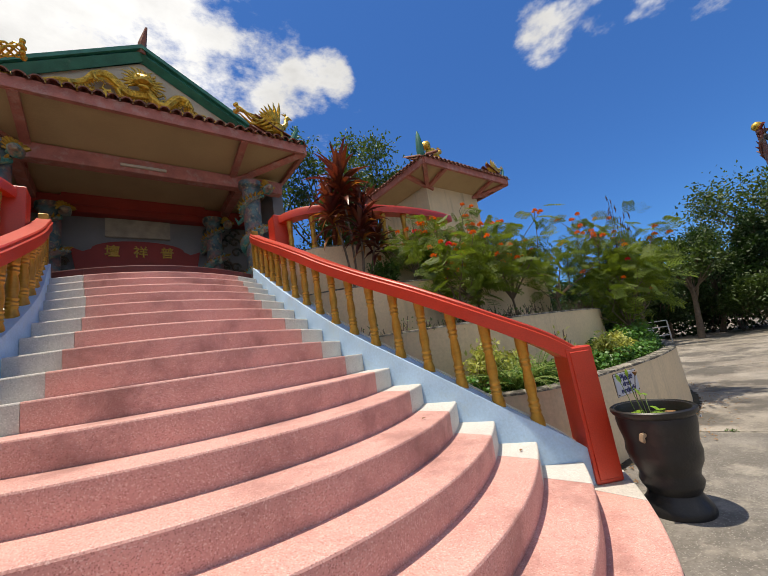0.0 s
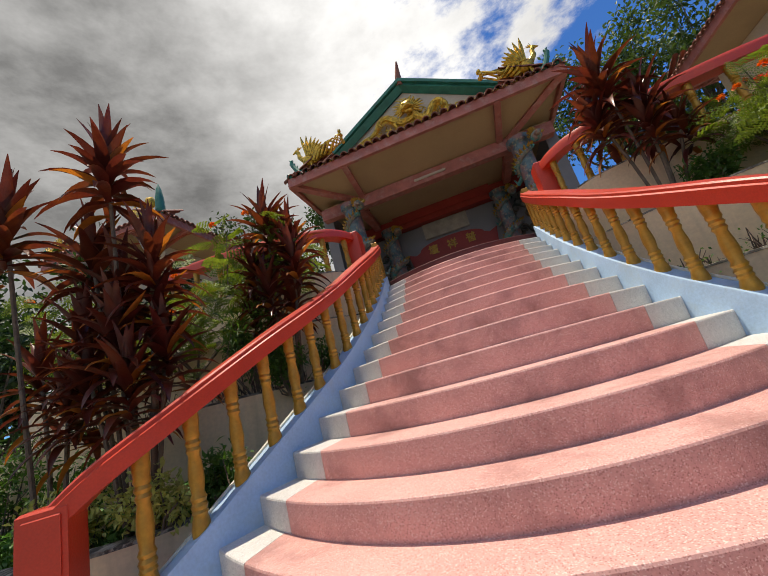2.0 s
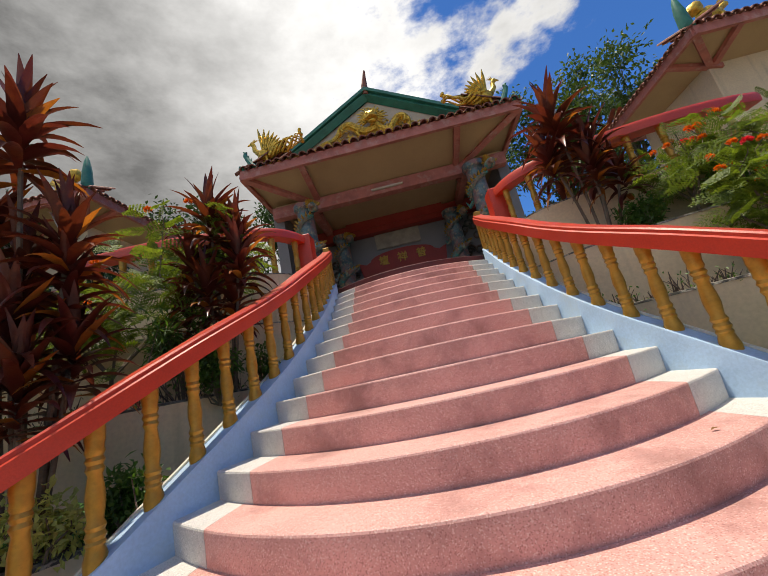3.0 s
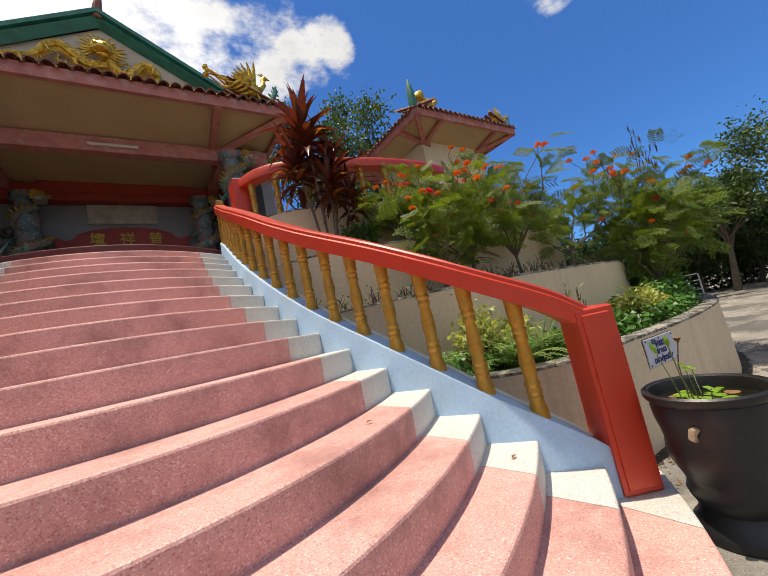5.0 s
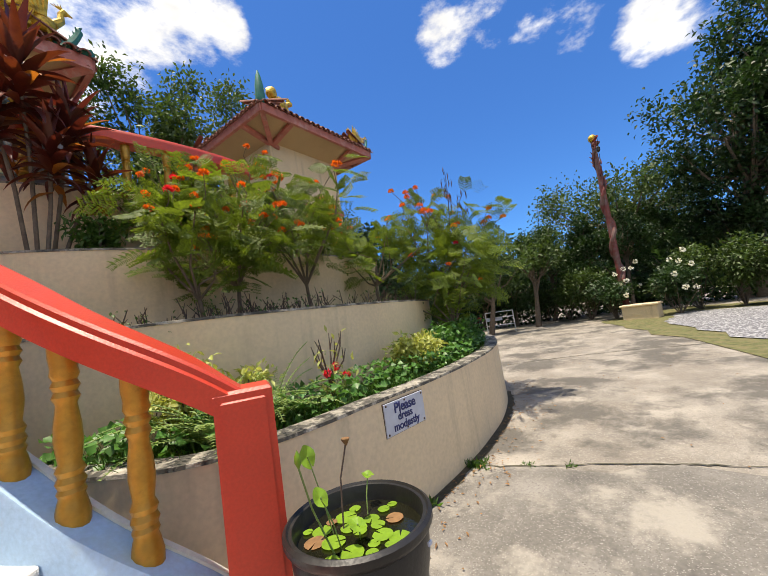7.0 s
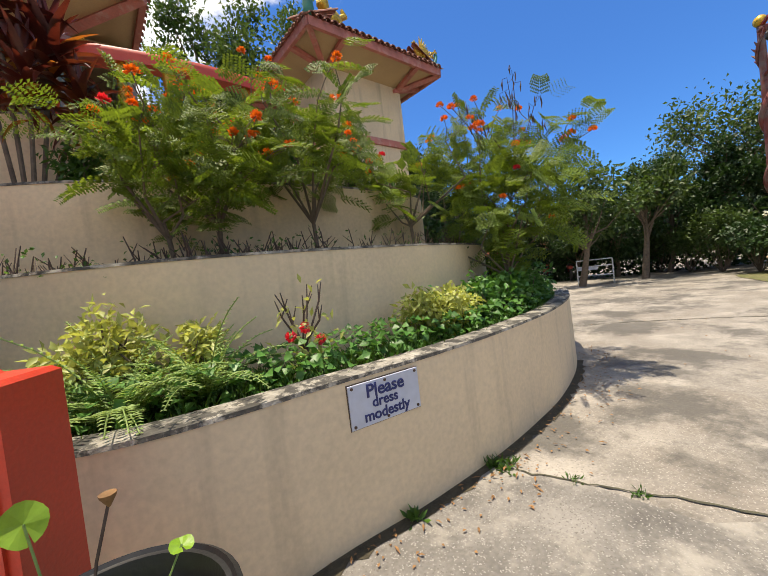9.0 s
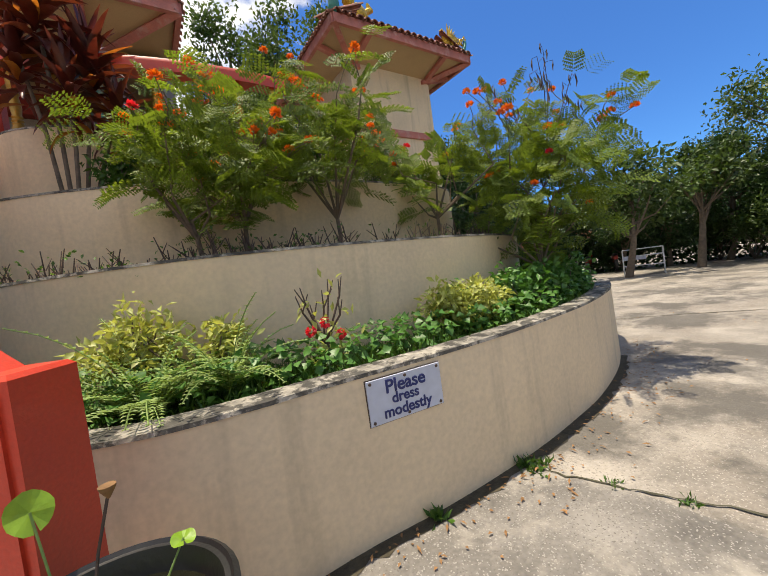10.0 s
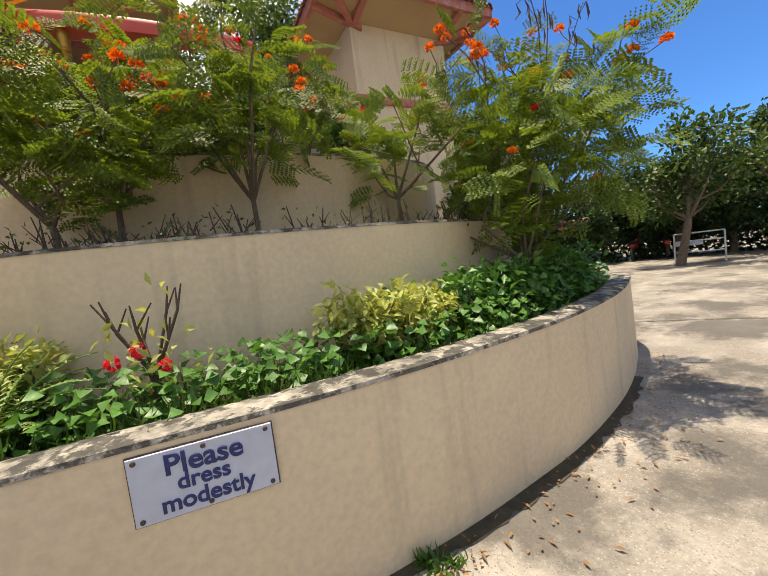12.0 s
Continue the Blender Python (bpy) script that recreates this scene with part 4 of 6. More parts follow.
    part("plaque_frame", Shape().box(AX - 0.66, AX + 0.62, 10.9, 10.95, 4.86, 4.93, 0.01).mesh("plaque_frame", MURAL), hall, "dark frame")
    board = Shape()
    n = 14
    vs = [(AX - 1.08, 3.6), (AX + 1.08, 3.6), (AX + 1.18, 4.16), (AX + 0.98, 4.08)] + [(AX + 0.85 * math.cos(a), 4.14 + 0.21 * math.sin(a)) for a in np.linspace(0, math.pi, n)] + [(AX - 0.98, 4.08), (AX - 1.18, 4.16)]
    board.add([(x, 10.9, z) for x, z in vs] + [(x, 10.99, z) for x, z in vs], [tuple(range(len(vs))), tuple(range(len(vs), 2 * len(vs)))[::-1]] + [(i, (i + 1) % len(vs), len(vs) + (i + 1) % len(vs), len(vs) + i) for i in range(len(vs))])
    nb = part("name_board", board.mesh("name_board", DARKRED), hall, "dark red carved name board with gold characters")
    for i in range(3):
        part("character", text_mesh("壇祥普"[i], 0.27, 0.008, GOLD), nb, "gold character", pose(AX - 0.50 + 0.5 * i, 10.885, 4.08, 90))
    for s in (-1, 1):
        rng = np.random.default_rng(9 + s)
        rel = Shape()
        for _ in range(26):
            c = (AX + s * (1.25 + 0.9 * rng.random()), 10.93, 3.3 + 1.5 * rng.random())
            pts = [(c[0] + 0.13 * math.cos(a) * (1 - a / 9), c[1], c[2] + 0.13 * math.sin(a) * (1 - a / 9)) for a in np.linspace(0, 6.5, 12)]
            rel.tube(pts, 0.028, 5)
        part("wall_relief", rel.mesh("wall_relief", MURAL, True), hall, "dark carved cloud relief")
        dragon_column(AX + s * 1.82, 8.75, FLOOR, 4.98)
        dragon_column(AX + s * 1.45, 10.6, FLOOR, 4.9)
    for s in (-1, 1):
        phoenix("phoenix", (AX + s * (EH - 0.5), EY + 0.12, EZ + 0.14), 0 if s < 0 else 180, 0.92, base=HALL_AT)
        roof_scroll((AX + s * (EH - 0.42), EY + 0.05, EZ + 0.02), 0 if s > 0 else 180, 0.62, base=HALL_AT)


PX0, PX1, PY0, PZ = 6.78, 10.64, 7.78, 6.45


def build_pavilion(sgn):
    def fx(x):
        return x if sgn > 0 else 2 * AX - x

    x0, x1 = sorted((fx(PX0), fx(PX1)))
    pav = thing("corner_pavilion", "corner pavilion with clay tile hip roof and cream walls", "pavilion", group="corner pavilions")
    part("wall", Shape().box(x0 + 0.75, x1 - 0.75, PY0 + 0.8, PY0 + 3.0, 0.0, PZ - 0.3).mesh("wall", BEIGE), pav)
    part("wall_band", Shape().box(x0 + 0.7, x1 - 0.7, PY0 + 0.75, PY0 + 3.05, 4.55, 4.72, 0.01).mesh("wall_band", FASCIA), pav, "red band")
    hip_roof(pav, x0, x1, PY0, PY0 + 3.6, PZ, 0.42, 0.9)
    part("ridge_block", Shape().box(x0 + 1.0, x1 - 1.0, PY0 + 1.1, PY0 + 2.6, PZ + 0.55, PZ + 0.8, 0.05).mesh("ridge_block", GREEN), pav)
    near = x0 if sgn > 0 else x1
    away = x1 if sgn > 0 else x0
    spear = Shape().lathe([(0.10, 0), (0.12, 0.25), (0.10, 0.6), (0.06, 0.85), (0.01, 1.0)], 10)
    ob = tagged(new("roof_spear", spear.mesh("roof_spear", GREEN, True)), "green pointed finial on the pavilion roof", "finial", group="roof finials")
    ob.matrix_basis = pose(near + sgn * 0.25, PY0 + 0.3, PZ + 0.1)
    lion = Shape()
    lion.ball((0, 0, 0.25), 0.26, 0.16, 0.2, 10, 0.2)
    lion.ball((-0.2 * sgn, 0, 0.5), 0.15, 0.13, 0.15, 10, 0.2)
    lion.tube([(0.18 * sgn, 0, 0.3), (0.36 * sgn, 0, 0.42), (0.3 * sgn, 0, 0.56)], [0.07, 0.08, 0.03], 7)
    for a in (-0.15, 0.15):
        lion.tube([(a, -0.08, 0.2), (a * 1.2, -0.1, -0.02)], 0.055, 6)
        lion.tube([(a, 0.08, 0.2), (a * 1.2, 0.1, -0.02)], 0.055, 6)
    ob = tagged(new("guardian_ornament", lion.mesh("guardian_ornament", GOLDLEAF, True)), "gold guardian beast ornament on the pavilion ridge", "ornament", group="roof ornaments")
    ob.matrix_basis = pose(near + sgn * 0.95, PY0 + 0.5, PZ + 0.36)
    phoenix("coiled_dragon", (away - sgn * 0.55, PY0 + 0.15, PZ + 0.16), 0 if sgn > 0 else 180, 0.68, "gold coiled ornament at the pavilion roof corner")
    roof_scroll((away - sgn * 0.25, PY0 + 0.08, PZ + 0.05), 0 if sgn > 0 else 180, 0.55)


build_temple()
for sgn in (1, -1):
    build_pavilion(sgn)
    w4 = even(mirrored(WALL4, sgn), 60)
    railing_run("terrace_balustrade", w4[:36] + np.array([0, 0.09]), 2.96, 0.68, (3,), "red concrete terrace balustrade with gold balusters")


# ---- plants ----
RNG = np.random.default_rng(11)


def stems(sh, base, tips, r0, r1, bend=0.15):
    base = Vector(base)
    for t in tips:
        t = Vector(t)
        mid = base.lerp(t, 0.5) + Vector(RNG.normal(size=3) * bend * (t - base).length * 0.3)
        sh.tube([base, mid, t], [r0, (r0 + r1) / 2, r1], 6)


def peacock_shrub(name, base, height, spread, fronds, label, flowers=8, size=0.76, group="peacock flower shrubs"):
    """A thin-stemmed shrub with feathery twice-divided leaves and orange flower heads."""
    ob = thing(name, label, "shrub", base, group)
    ob.scale = (size,) * 3
    wood = Shape()
    tips = []
    for i in range(7):
        a = 2 * math.pi * (i + RNG.random()) / 7
        r = spread * (0.35 + 0.4 * RNG.random())
        tips.append(Vector((r * math.cos(a), r * math.sin(a), height * (0.62 + 0.45 * RNG.random()))))
    fork = Vector((RNG.normal() * 0.04, RNG.normal() * 0.04, height * 0.30))
    wood.tube([(0, 0, -0.05), (fork.x * 0.4, fork.y * 0.6, height * 0.15), fork], [0.028, 0.024, 0.022], 7)
    stems(wood, fork, tips, 0.018, 0.005, 0.5)
    b_all, w_all, u_all = [], [], []
    for i in range(int(fronds * 1.5)):
        t = tips[RNG.integers(len(tips))]
        s = fork.lerp(t, 0.45 + 0.65 * RNG.random())
        s = np.array(s) + np.clip(RNG.normal(size=3), -1.7, 1.7) * np.array([0.18, 0.18, 0.14]) * spread
        d = np.array([s[0], s[1], 0]) * 0.9 + RNG.normal(size=3) * np.array([0.6, 0.6, 0.2])
        d[2] = -0.15 + 0.75 * RNG.random()
        d /= np.linalg.norm(d)
        ln = 0.22 + 0.17 * RNG.random()
        upr = np.array([0, -0.5, 1.0]) + RNG.normal(size=3) * 0.75
        side = np.cross(d, upr)
        side /= np.linalg.norm(side) + 1e-6
        for q in range(6):
            f = 0.2 + 0.8 * q / 5
            p = s + d * ln * f - np.array([0, 0, 1]) * 0.10 * f * f * ln / 0.3
            pl = 0.115 * (1 - 0.45 * abs(f - 0.5))
            for sg in (-1, 1):
                pd = side * sg * 0.9 + d * 0.5 + np.array([0, 0, -0.15])
                pd /= np.linalg.norm(pd)
                cr = np.cross(pd, upr)
                cr /= np.linalg.norm(cr) + 1e-6
                for g in range(5):
                    pp = p + pd * pl * (0.12 + 0.88 * g / 4)
                    for h in (-1, 1):
                        b_all.append(pp)
                        w_all.append(cr * h + pd * 0.35)
                        u_all.append(upr + RNG.normal(size=3) * 0.3)
    part("branch", wood.mesh("branch", BARK, True), ob, "thin grey-brown forking branch")
    part("foliage", leaf_mesh("foliage", b_all, w_all, u_all, 0.038, 0.021, PEACOCK), ob, "feathery yellow-green leaflets")
    for i in range(int(flowers * 1.5)):
        t = tips[RNG.integers(len(tips))]
        c = np.array(t) * np.array([1.15, 1.15, 1.0]) + np.array([RNG.normal() * 0.15 * spread, RNG.normal() * 0.15 * spread, height * (0.02 + 0.2 * RNG.random())])
        n = 34
        d = rand_dirs(RNG, n)
        d[:, 2] = np.abs(d[:, 2])
        fl = leaf_mesh("flower_head", c + d * 0.012, d, rand_dirs(RNG, n), 0.05, 0.035, ORANGE if RNG.random() < 0.92 else CRIMSON)
        part("flower_head", fl, ob, "orange-red flower head" if i == 0 else "")
        st = Shape().tube([np.array(t), (np.array(t) + c) / 2 + RNG.normal(size=3) * 0.03, c], [0.006, 0.005, 0.004], 5)
        part("flower_stalk", st.mesh("flower_stalk", BARK), ob)
    return ob


def seed_stalks(ob, tops, at):
    """Tall bare stalks with hanging pods above a shrub."""
    for top in tops:
        sh = Shape()
        p0, p1 = Vector(at), Vector(top)
        mid = p0.lerp(p1, 0.6) + Vector((0.08, 0, 0.1))
        sh.tube([p0, mid, p1], [0.007, 0.005, 0.003], 5)
        for i in range(7):
            q = mid.lerp(p1, i / 6)
            e = q + Vector(RNG.normal(size=3) * 0.05) + Vector((0, 0, 0.02))
            sh.tube([q, e, e + Vector((RNG.normal() * 0.02, 0, -0.06)), e + Vector((RNG.normal() * 0.02, 0, -0.13))], [0.002, 0.003, 0.010, 0.003], 5)
        part("seed_stalk", sh.mesh("seed_stalk", TWIG), ob, "bare stalk with hanging seed pods")


def strap_leaves(rng, centre, count, length, width, spread_lo, spread_hi, droop):
    """Corners and triangles of long folded leaves that arch outward from a point."""
    vs, fs = [], []
    seg = 6
    for i in range(count):
        a = 2.399 * i + rng.normal() * 0.15
        f = i / max(1, count - 1)
        el = radians(spread_hi + (spread_lo - spread_hi) * f + rng.normal() * 6)
        ln = length * (0.75 + 0.4 * rng.random())
        d = np.array([math.cos(a) * math.cos(el), math.sin(a) * math.cos(el), math.sin(el)])
        side = np.array([-math.sin(a), math.cos(a), 0])
        p = np.array(centre) + np.array([0, 0, -0.95 * f * length])
        o = len(vs)
        for k in range(seg + 1):
            t = k / seg
            w = width * (0.25 + 1.6 * t) if t < 0.35 else width * 0.81 * max(0.02, (1 - (t - 0.35) / 0.65)) ** 0.75
            up = np.cross(side, d)
            up = up if up[2] > 0 else -up
            vs += [p - side * w * 0.5 + up * w * 0.22, p, p + side * w * 0.5 + up * w * 0.22]
            p = p + d * ln / seg
            d = d + np.array([0, 0, -droop * (0.35 + 1.3 * f) * (0.4 + t) / seg * 2.2])
            d /= np.linalg.norm(d)
        for k in range(seg):
            b = o + 3 * k
            fs += [(b, b + 1, b + 4, b + 3), (b + 1, b + 2, b + 5, b + 4)]
    return vs, fs


def cordyline(base, heads, label, group="red cordylines"):
    """Bare canes that carry rosettes of long dark red leaves."""
    ob = thing("cordyline", label, "plant", base, group)
    ob.scale = (0.8,) * 3
    for hx, hy, hz, size in heads:
        cane = Shape().tube([(hx * 0.25, hy * 0.25, -0.05), (hx * 0.6 + 0.02, hy * 0.7, hz * 0.5), (hx, hy, hz)], [0.022, 0.02, 0.018], 7)
        part("cane", cane.mesh("cane", BARK, True), ob, "thin bare cane")
        vs, fs = strap_leaves(RNG, (hx, hy, hz + 0.05), int(30 * size + 6), 0.50 * size, 0.125 * size, -8, 84, 0.62)
        part("leaf_rosette", mesh_fast("leaf_rosette", vs, fs, CORDY), ob, "rosette of dark red strap leaves")
        vs, fs = strap_leaves(RNG, (hx, hy, hz - 0.12), 5, 0.46 * size, 0.115 * size, -15, 45, 0.7)
        part("leaf_rosette", mesh_fast("leaf_rosette", vs, fs, CORDYO), ob, "older orange leaves")
    return ob


def bush(name, base, rx, ry, rz, count, length, width, material, label, group="", stemmed=True, category="shrub", size=0.72):
    ob = thing(name, label, category, base, group)
    ob.scale = (size,) * 3
    n = 16
    d = rand_dirs(RNG, n)
    c = d * np.array([rx, ry, rz]) * 0.6 * RNG.random((n, 1)) ** 0.4 + np.array([0, 0, rz])
    if stemmed:
        sh = Shape()
        stems(sh, (0, 0, -0.03), [tuple(q) for q in c], 0.012, 0.004, 0.5)
        part("stem", sh.mesh("stem", BARK), ob)
    part("foliage", blob_leaves("foliage", RNG, c, np.full(n, 0.36 * min(rx, ry, rz) + 0.04), count, length, width, material, 0.3), ob)
    return ob


def tree(name, x, y, z, height, crown, trunk_r, count, leaf, material, label, clumps=26, bare=0.35, group="trees behind the temple"):
    """Tapered trunk, limbs that fork to clumps, and a crown of many leaves with gaps."""
    ob = thing(name, label, "tree", (x, y, z), group)
    wood = Shape()
    lean = RNG.normal(size=2) * 0.04 * height
    fork = Vector((lean[0], lean[1], height * bare))
    wood.tube([(0, 0, -0.2), (lean[0] * 0.3, lean[1] * 0.6, height * bare * 0.5), fork, (lean[0] * 1.4, lean[1] * 1.3, height * 0.7)], [trunk_r, trunk_r * 0.8, trunk_r * 0.65, trunk_r * 0.25], 9)
    d = rand_dirs(RNG, clumps)
    rad = RNG.random((clumps, 1)) ** 0.45
    c = d * rad * np.array([crown[0], crown[1], crown[2]]) + np.array([lean[0], lean[1], height - crown[2]])
    for q in c:
        a = fork.lerp(Vector((lean[0] * 1.4, lean[1] * 1.3, height * 0.7)), RNG.random())
        m = a.lerp(Vector(q), 0.55) + Vector((0, 0, -0.06 * height * RNG.random()))
        wood.tube([a, m, q], [trunk_r * 0.3, trunk_r * 0.17, trunk_r * 0.05], 5)
    part("trunk", wood.mesh("trunk", BARK, True), ob, "grey-brown trunk and limbs")
    rr = (0.20 + 0.22 * RNG.random(clumps)) * (crown[0] + crown[2]) * 0.5
    part("crown", blob_leaves("crown", RNG, c, rr, count, leaf, leaf * 0.5, material, 0.25), ob, "crown of many small leaves")
    return ob


def scatter_tier(lo, hi, sgn, f0, f1, n, u0=0.15, u1=0.9):
    """Random plan points between two planter walls."""
    a, b = even(mirrored(lo, sgn), 200), even(mirrored(hi, sgn), 200)
    j = (199 * (f0 + (f1 - f0) * RNG.random(n))).astype(int)
    u = (u0 + (u1 - u0) * RNG.random(n))[:, None]
    return a[j] * (1 - u) + b[j] * u


def ground_cover(sgn):
    ob = thing("ground_cover", "low round-leaved green ground cover filling the planter", "ground cover", kind="stuff")
    p = scatter_tier(WALL1, WALL2, sgn, 0.10, 0.97, 2600, 0.2, 0.8)
    h = 0.04 + 0.20 * RNG.random(len(p))
    base = np.c_[p, 0.70 + 1.0 * h]
    k = np.arange(len(p))
    d = RNG.normal(size=(len(p), 3)) * np.array([1, 1, 0.25])
    part("leaves", leaf_mesh("leaves", base, d, RNG.normal(size=(len(p), 3)) * 0.35 + np.array([0, -0.3, 1]), 0.058, 0.062, COVER), ob)
    q = scatter_tier(WALL1, WALL2, sgn, 0.10, 0.97, 5200, 0.2, 0.85)
    d = RNG.normal(size=(len(q), 3)) * np.array([0.5, 0.5, 0.1]) + np.array([0, 0, 0.8])
    part("grass", leaf_mesh("grass", np.c_[q, np.full(len(q), 0.69)], d, RNG.normal(size=(len(q), 3)), 0.09 + 0.12 * RNG.random(len(q)), 0.009, LEAF), ob, "thin green grass blades")


def twig_row(lo, hi, sgn, z, n, f0, f1):
    ob = thing("dry_twigs", "row of dead brown twigs with a few leaves along the planter", "twigs", kind="stuff")
    sh = Shape()
    p = scatter_tier(lo, hi, sgn, f0, f1, n, 0.14, 0.4)
    tips = []
    for x, y in p:
        h = 0.07 + 0.21 * RNG.random() ** 1.5
        a = Vector((x, y, z))
        t = a + Vector((RNG.normal() * 0.05, RNG.normal() * 0.05, h))
        sh.tube([a, a.lerp(t, 0.5) + Vector(RNG.normal(size=3) * 0.012), t], [0.006, 0.005, 0.003], 4)
        b = a.lerp(t, 0.55)
        sh.tube([b, b + Vector((RNG.normal() * 0.05, RNG.normal() * 0.05, 0.08))], [0.004, 0.002], 4)
        tips.append(t)
    part("twigs", sh.mesh("twigs", TWIG), ob)
    b = np.repeat(np.array([tuple(t) for t in tips]), 3, axis=0)
    b = b + RNG.normal(size=b.shape) * 0.04 - np.array([0, 0, 0.05])
    part("leaves", leaf_mesh("leaves", b, RNG.normal(size=b.shape), RNG.normal(size=b.shape) + np.array([0, 0, 1]), 0.035, 0.018, LEAF), ob)


def fern(base, n, size, label="pale green fern clump with arching fronds"):
    ob = thing("fern", label, "fern", base, "ferns")
    ob.scale = (0.7,) * 3
    b, w, u, ln = [], [], [], []
    st = Shape()
    for i in range(n):
        a = 2.4 * i
        el = 0.85 + 0.55 * RNG.random()
        d = np.array([math.cos(a) * math.cos(el), math.sin(a) * math.cos(el), math.sin(el)])
        p, pts = np.zeros(3), []
        L = size * (0.7 + 0.5 * RNG.random())
        side = np.array([-math.sin(a), math.cos(a), 0])
        for k in range(22):
            t = k / 21
            pts.append(tuple(p))
            if k > 2:
                for s in (-1, 1):
                    b.append(p.copy())
                    w.append(side * s + d * 0.35)
                    u.append(np.array([0, 0, 1.0]) + RNG.normal(size=3) * 0.1)
                    ln.append(0.17 * size * (1.05 - t) + 0.01)
            p = p + d * L / 21
            d = d + np.array([0, 0, -0.075])
            d /= np.linalg.norm(d)
        st.tube(pts[::3], [0.004] * len(pts[::3]), 4)
    part("fronds", leaf_mesh("fronds", b, w, u, np.array(ln), 0.018, FERNM), ob)
    part("stalk", st.mesh("stalk", FERNM), ob)


def build_planting():
    P = peacock_shrub
    lab = "peacock flower shrub with feathery leaves and orange flowers on the terrace"
    # lower terrace at the bend
    c = P("peacock_shrub", (6.72, 3.92, 0.70), 2.35, 1.15, 150, "tall peacock flower shrub at the bend of the planter", 13, 0.88)
    seed_stalks(c, [(0.5, -0.3, 2.75), (0.9, -0.2, 2.5), (-0.4, -0.4, 2.7), (0.1, -0.2, 3.0), (-0.6, 0.1, 2.5)], (0.1, -0.1, 1.8))
    P("peacock_shrub", (6.3, 3.75, 0.70), 1.75, 0.95, 80, lab, 4)
    # middle terrace
    P("peacock_shrub", (4.52, 4.45, 1.41), 1.62, 1.0, 95, lab, 15)
    P("peacock_shrub", (3.72, 4.5, 1.41), 1.55, 1.0, 85, lab, 14)
    P("peacock_shrub", (3.42, 4.5, 1.41), 1.15, 0.75, 40, lab, 4)
    P("peacock_shrub", (5.7, 4.45, 1.41), 1.5, 0.85, 60, lab, 8)
    # upper terrace
    P("peacock_shrub", (4.2, 5.2, 2.12), 1.45, 0.95, 75, lab, 10)
    P("peacock_shrub", (5.2, 5.2, 2.12), 1.3, 0.85, 65, lab, 9)
    P("peacock_shrub", (3.5, 5.35, 2.12), 1.25, 0.75, 50, lab, 5)
    bush("green_shrub", (3.0, 5.45, 2.12), 0.42, 0.3, 0.42, 900, 0.10, 0.035, LEAF, "glossy green shrub on the upper terrace", "terrace shrubs")
    bush("green_shrub", (3.85, 5.3, 2.12), 0.5, 0.3, 0.5, 1000, 0.10, 0.03, LEAF, "glossy green shrub on the upper terrace", "terrace shrubs")
    bush("oleander", (4.75, 5.25, 2.12), 0.4, 0.3, 0.75, 800, 0.13, 0.022, LEAF, "upright narrow-leaved oleander shrub", "oleanders")
    bush("oleander", (5.6, 5.2, 2.12), 0.4, 0.3, 0.65, 800, 0.13, 0.022, LEAF, "upright narrow-leaved oleander shrub", "oleanders")
    bush("green_shrub", (6.2, 5.4, 2.12), 0.4, 0.4, 0.45, 700, 0.10, 0.03, LEAF, "glossy green shrub on the upper terrace", "terrace shrubs")
    red = "cordyline with dark red and orange strap leaves on bare canes"
    cordyline((2.66, 5.58, 2.12), [(-0.1, 0.05, 2.35, 1.35), (0.3, 0.1, 1.75, 1.15), (-0.3, 0.15, 1.75, 1.1), (0.5, 0.0, 1.2, 0.95), (0.1, -0.1, 1.35, 0.95)], red)
    # lower terrace planting
    fern((2.98, 3.62, 0.70), 40, 0.85)
    fern((3.32, 3.62, 0.70), 30, 0.75)
    bush("variegated_shrub", (2.95, 3.9, 0.69), 0.34, 0.26, 0.34, 850, 0.065, 0.03, VARIEG, "yellow-green variegated shrub in the planter", "variegated shrubs", size=0.95)
    bush("variegated_shrub", (3.36, 3.84, 0.69), 0.22, 0.2, 0.26, 380, 0.06, 0.028, VARIEG, "yellow-green variegated shrub in the planter", "variegated shrubs", size=0.95)
    bush("variegated_shrub", (4.9, 3.52, 0.69), 0.42, 0.28, 0.27, 1000, 0.065, 0.032, VARIEG, "yellow-green variegated shrub in the planter", "variegated shrubs", size=0.95)
    bush("variegated_shrub", (5.3, 3.55, 0.69), 0.34, 0.22, 0.24, 600, 0.06, 0.03, VARIEG, "yellow-green variegated shrub in the planter", "variegated shrubs", size=0.95)
    for x, y, s in ((5.55, 3.6, 0.24), (5.9, 3.65, 0.29), (6.25, 3.72, 0.27), (6.7, 3.8, 0.3), (7.2, 4.0, 0.3), (5.25, 3.72, 0.22), (7.6, 4.3, 0.3)):
        bush("leafy_shrub", (x, y, 0.69), 0.36, 0.3, s, 520, 0.07, 0.042, COVER, "leafy dark green shrub in the planter", "leafy planter shrubs", size=0.98)
    ob = thing("crown_of_thorns", "bare thorny plant with pink-red flowers in the planter", "plant", (3.87, 3.6, 0.69))
    ob.scale = (1.0, 1.0, 1.12)
    sh = Shape()
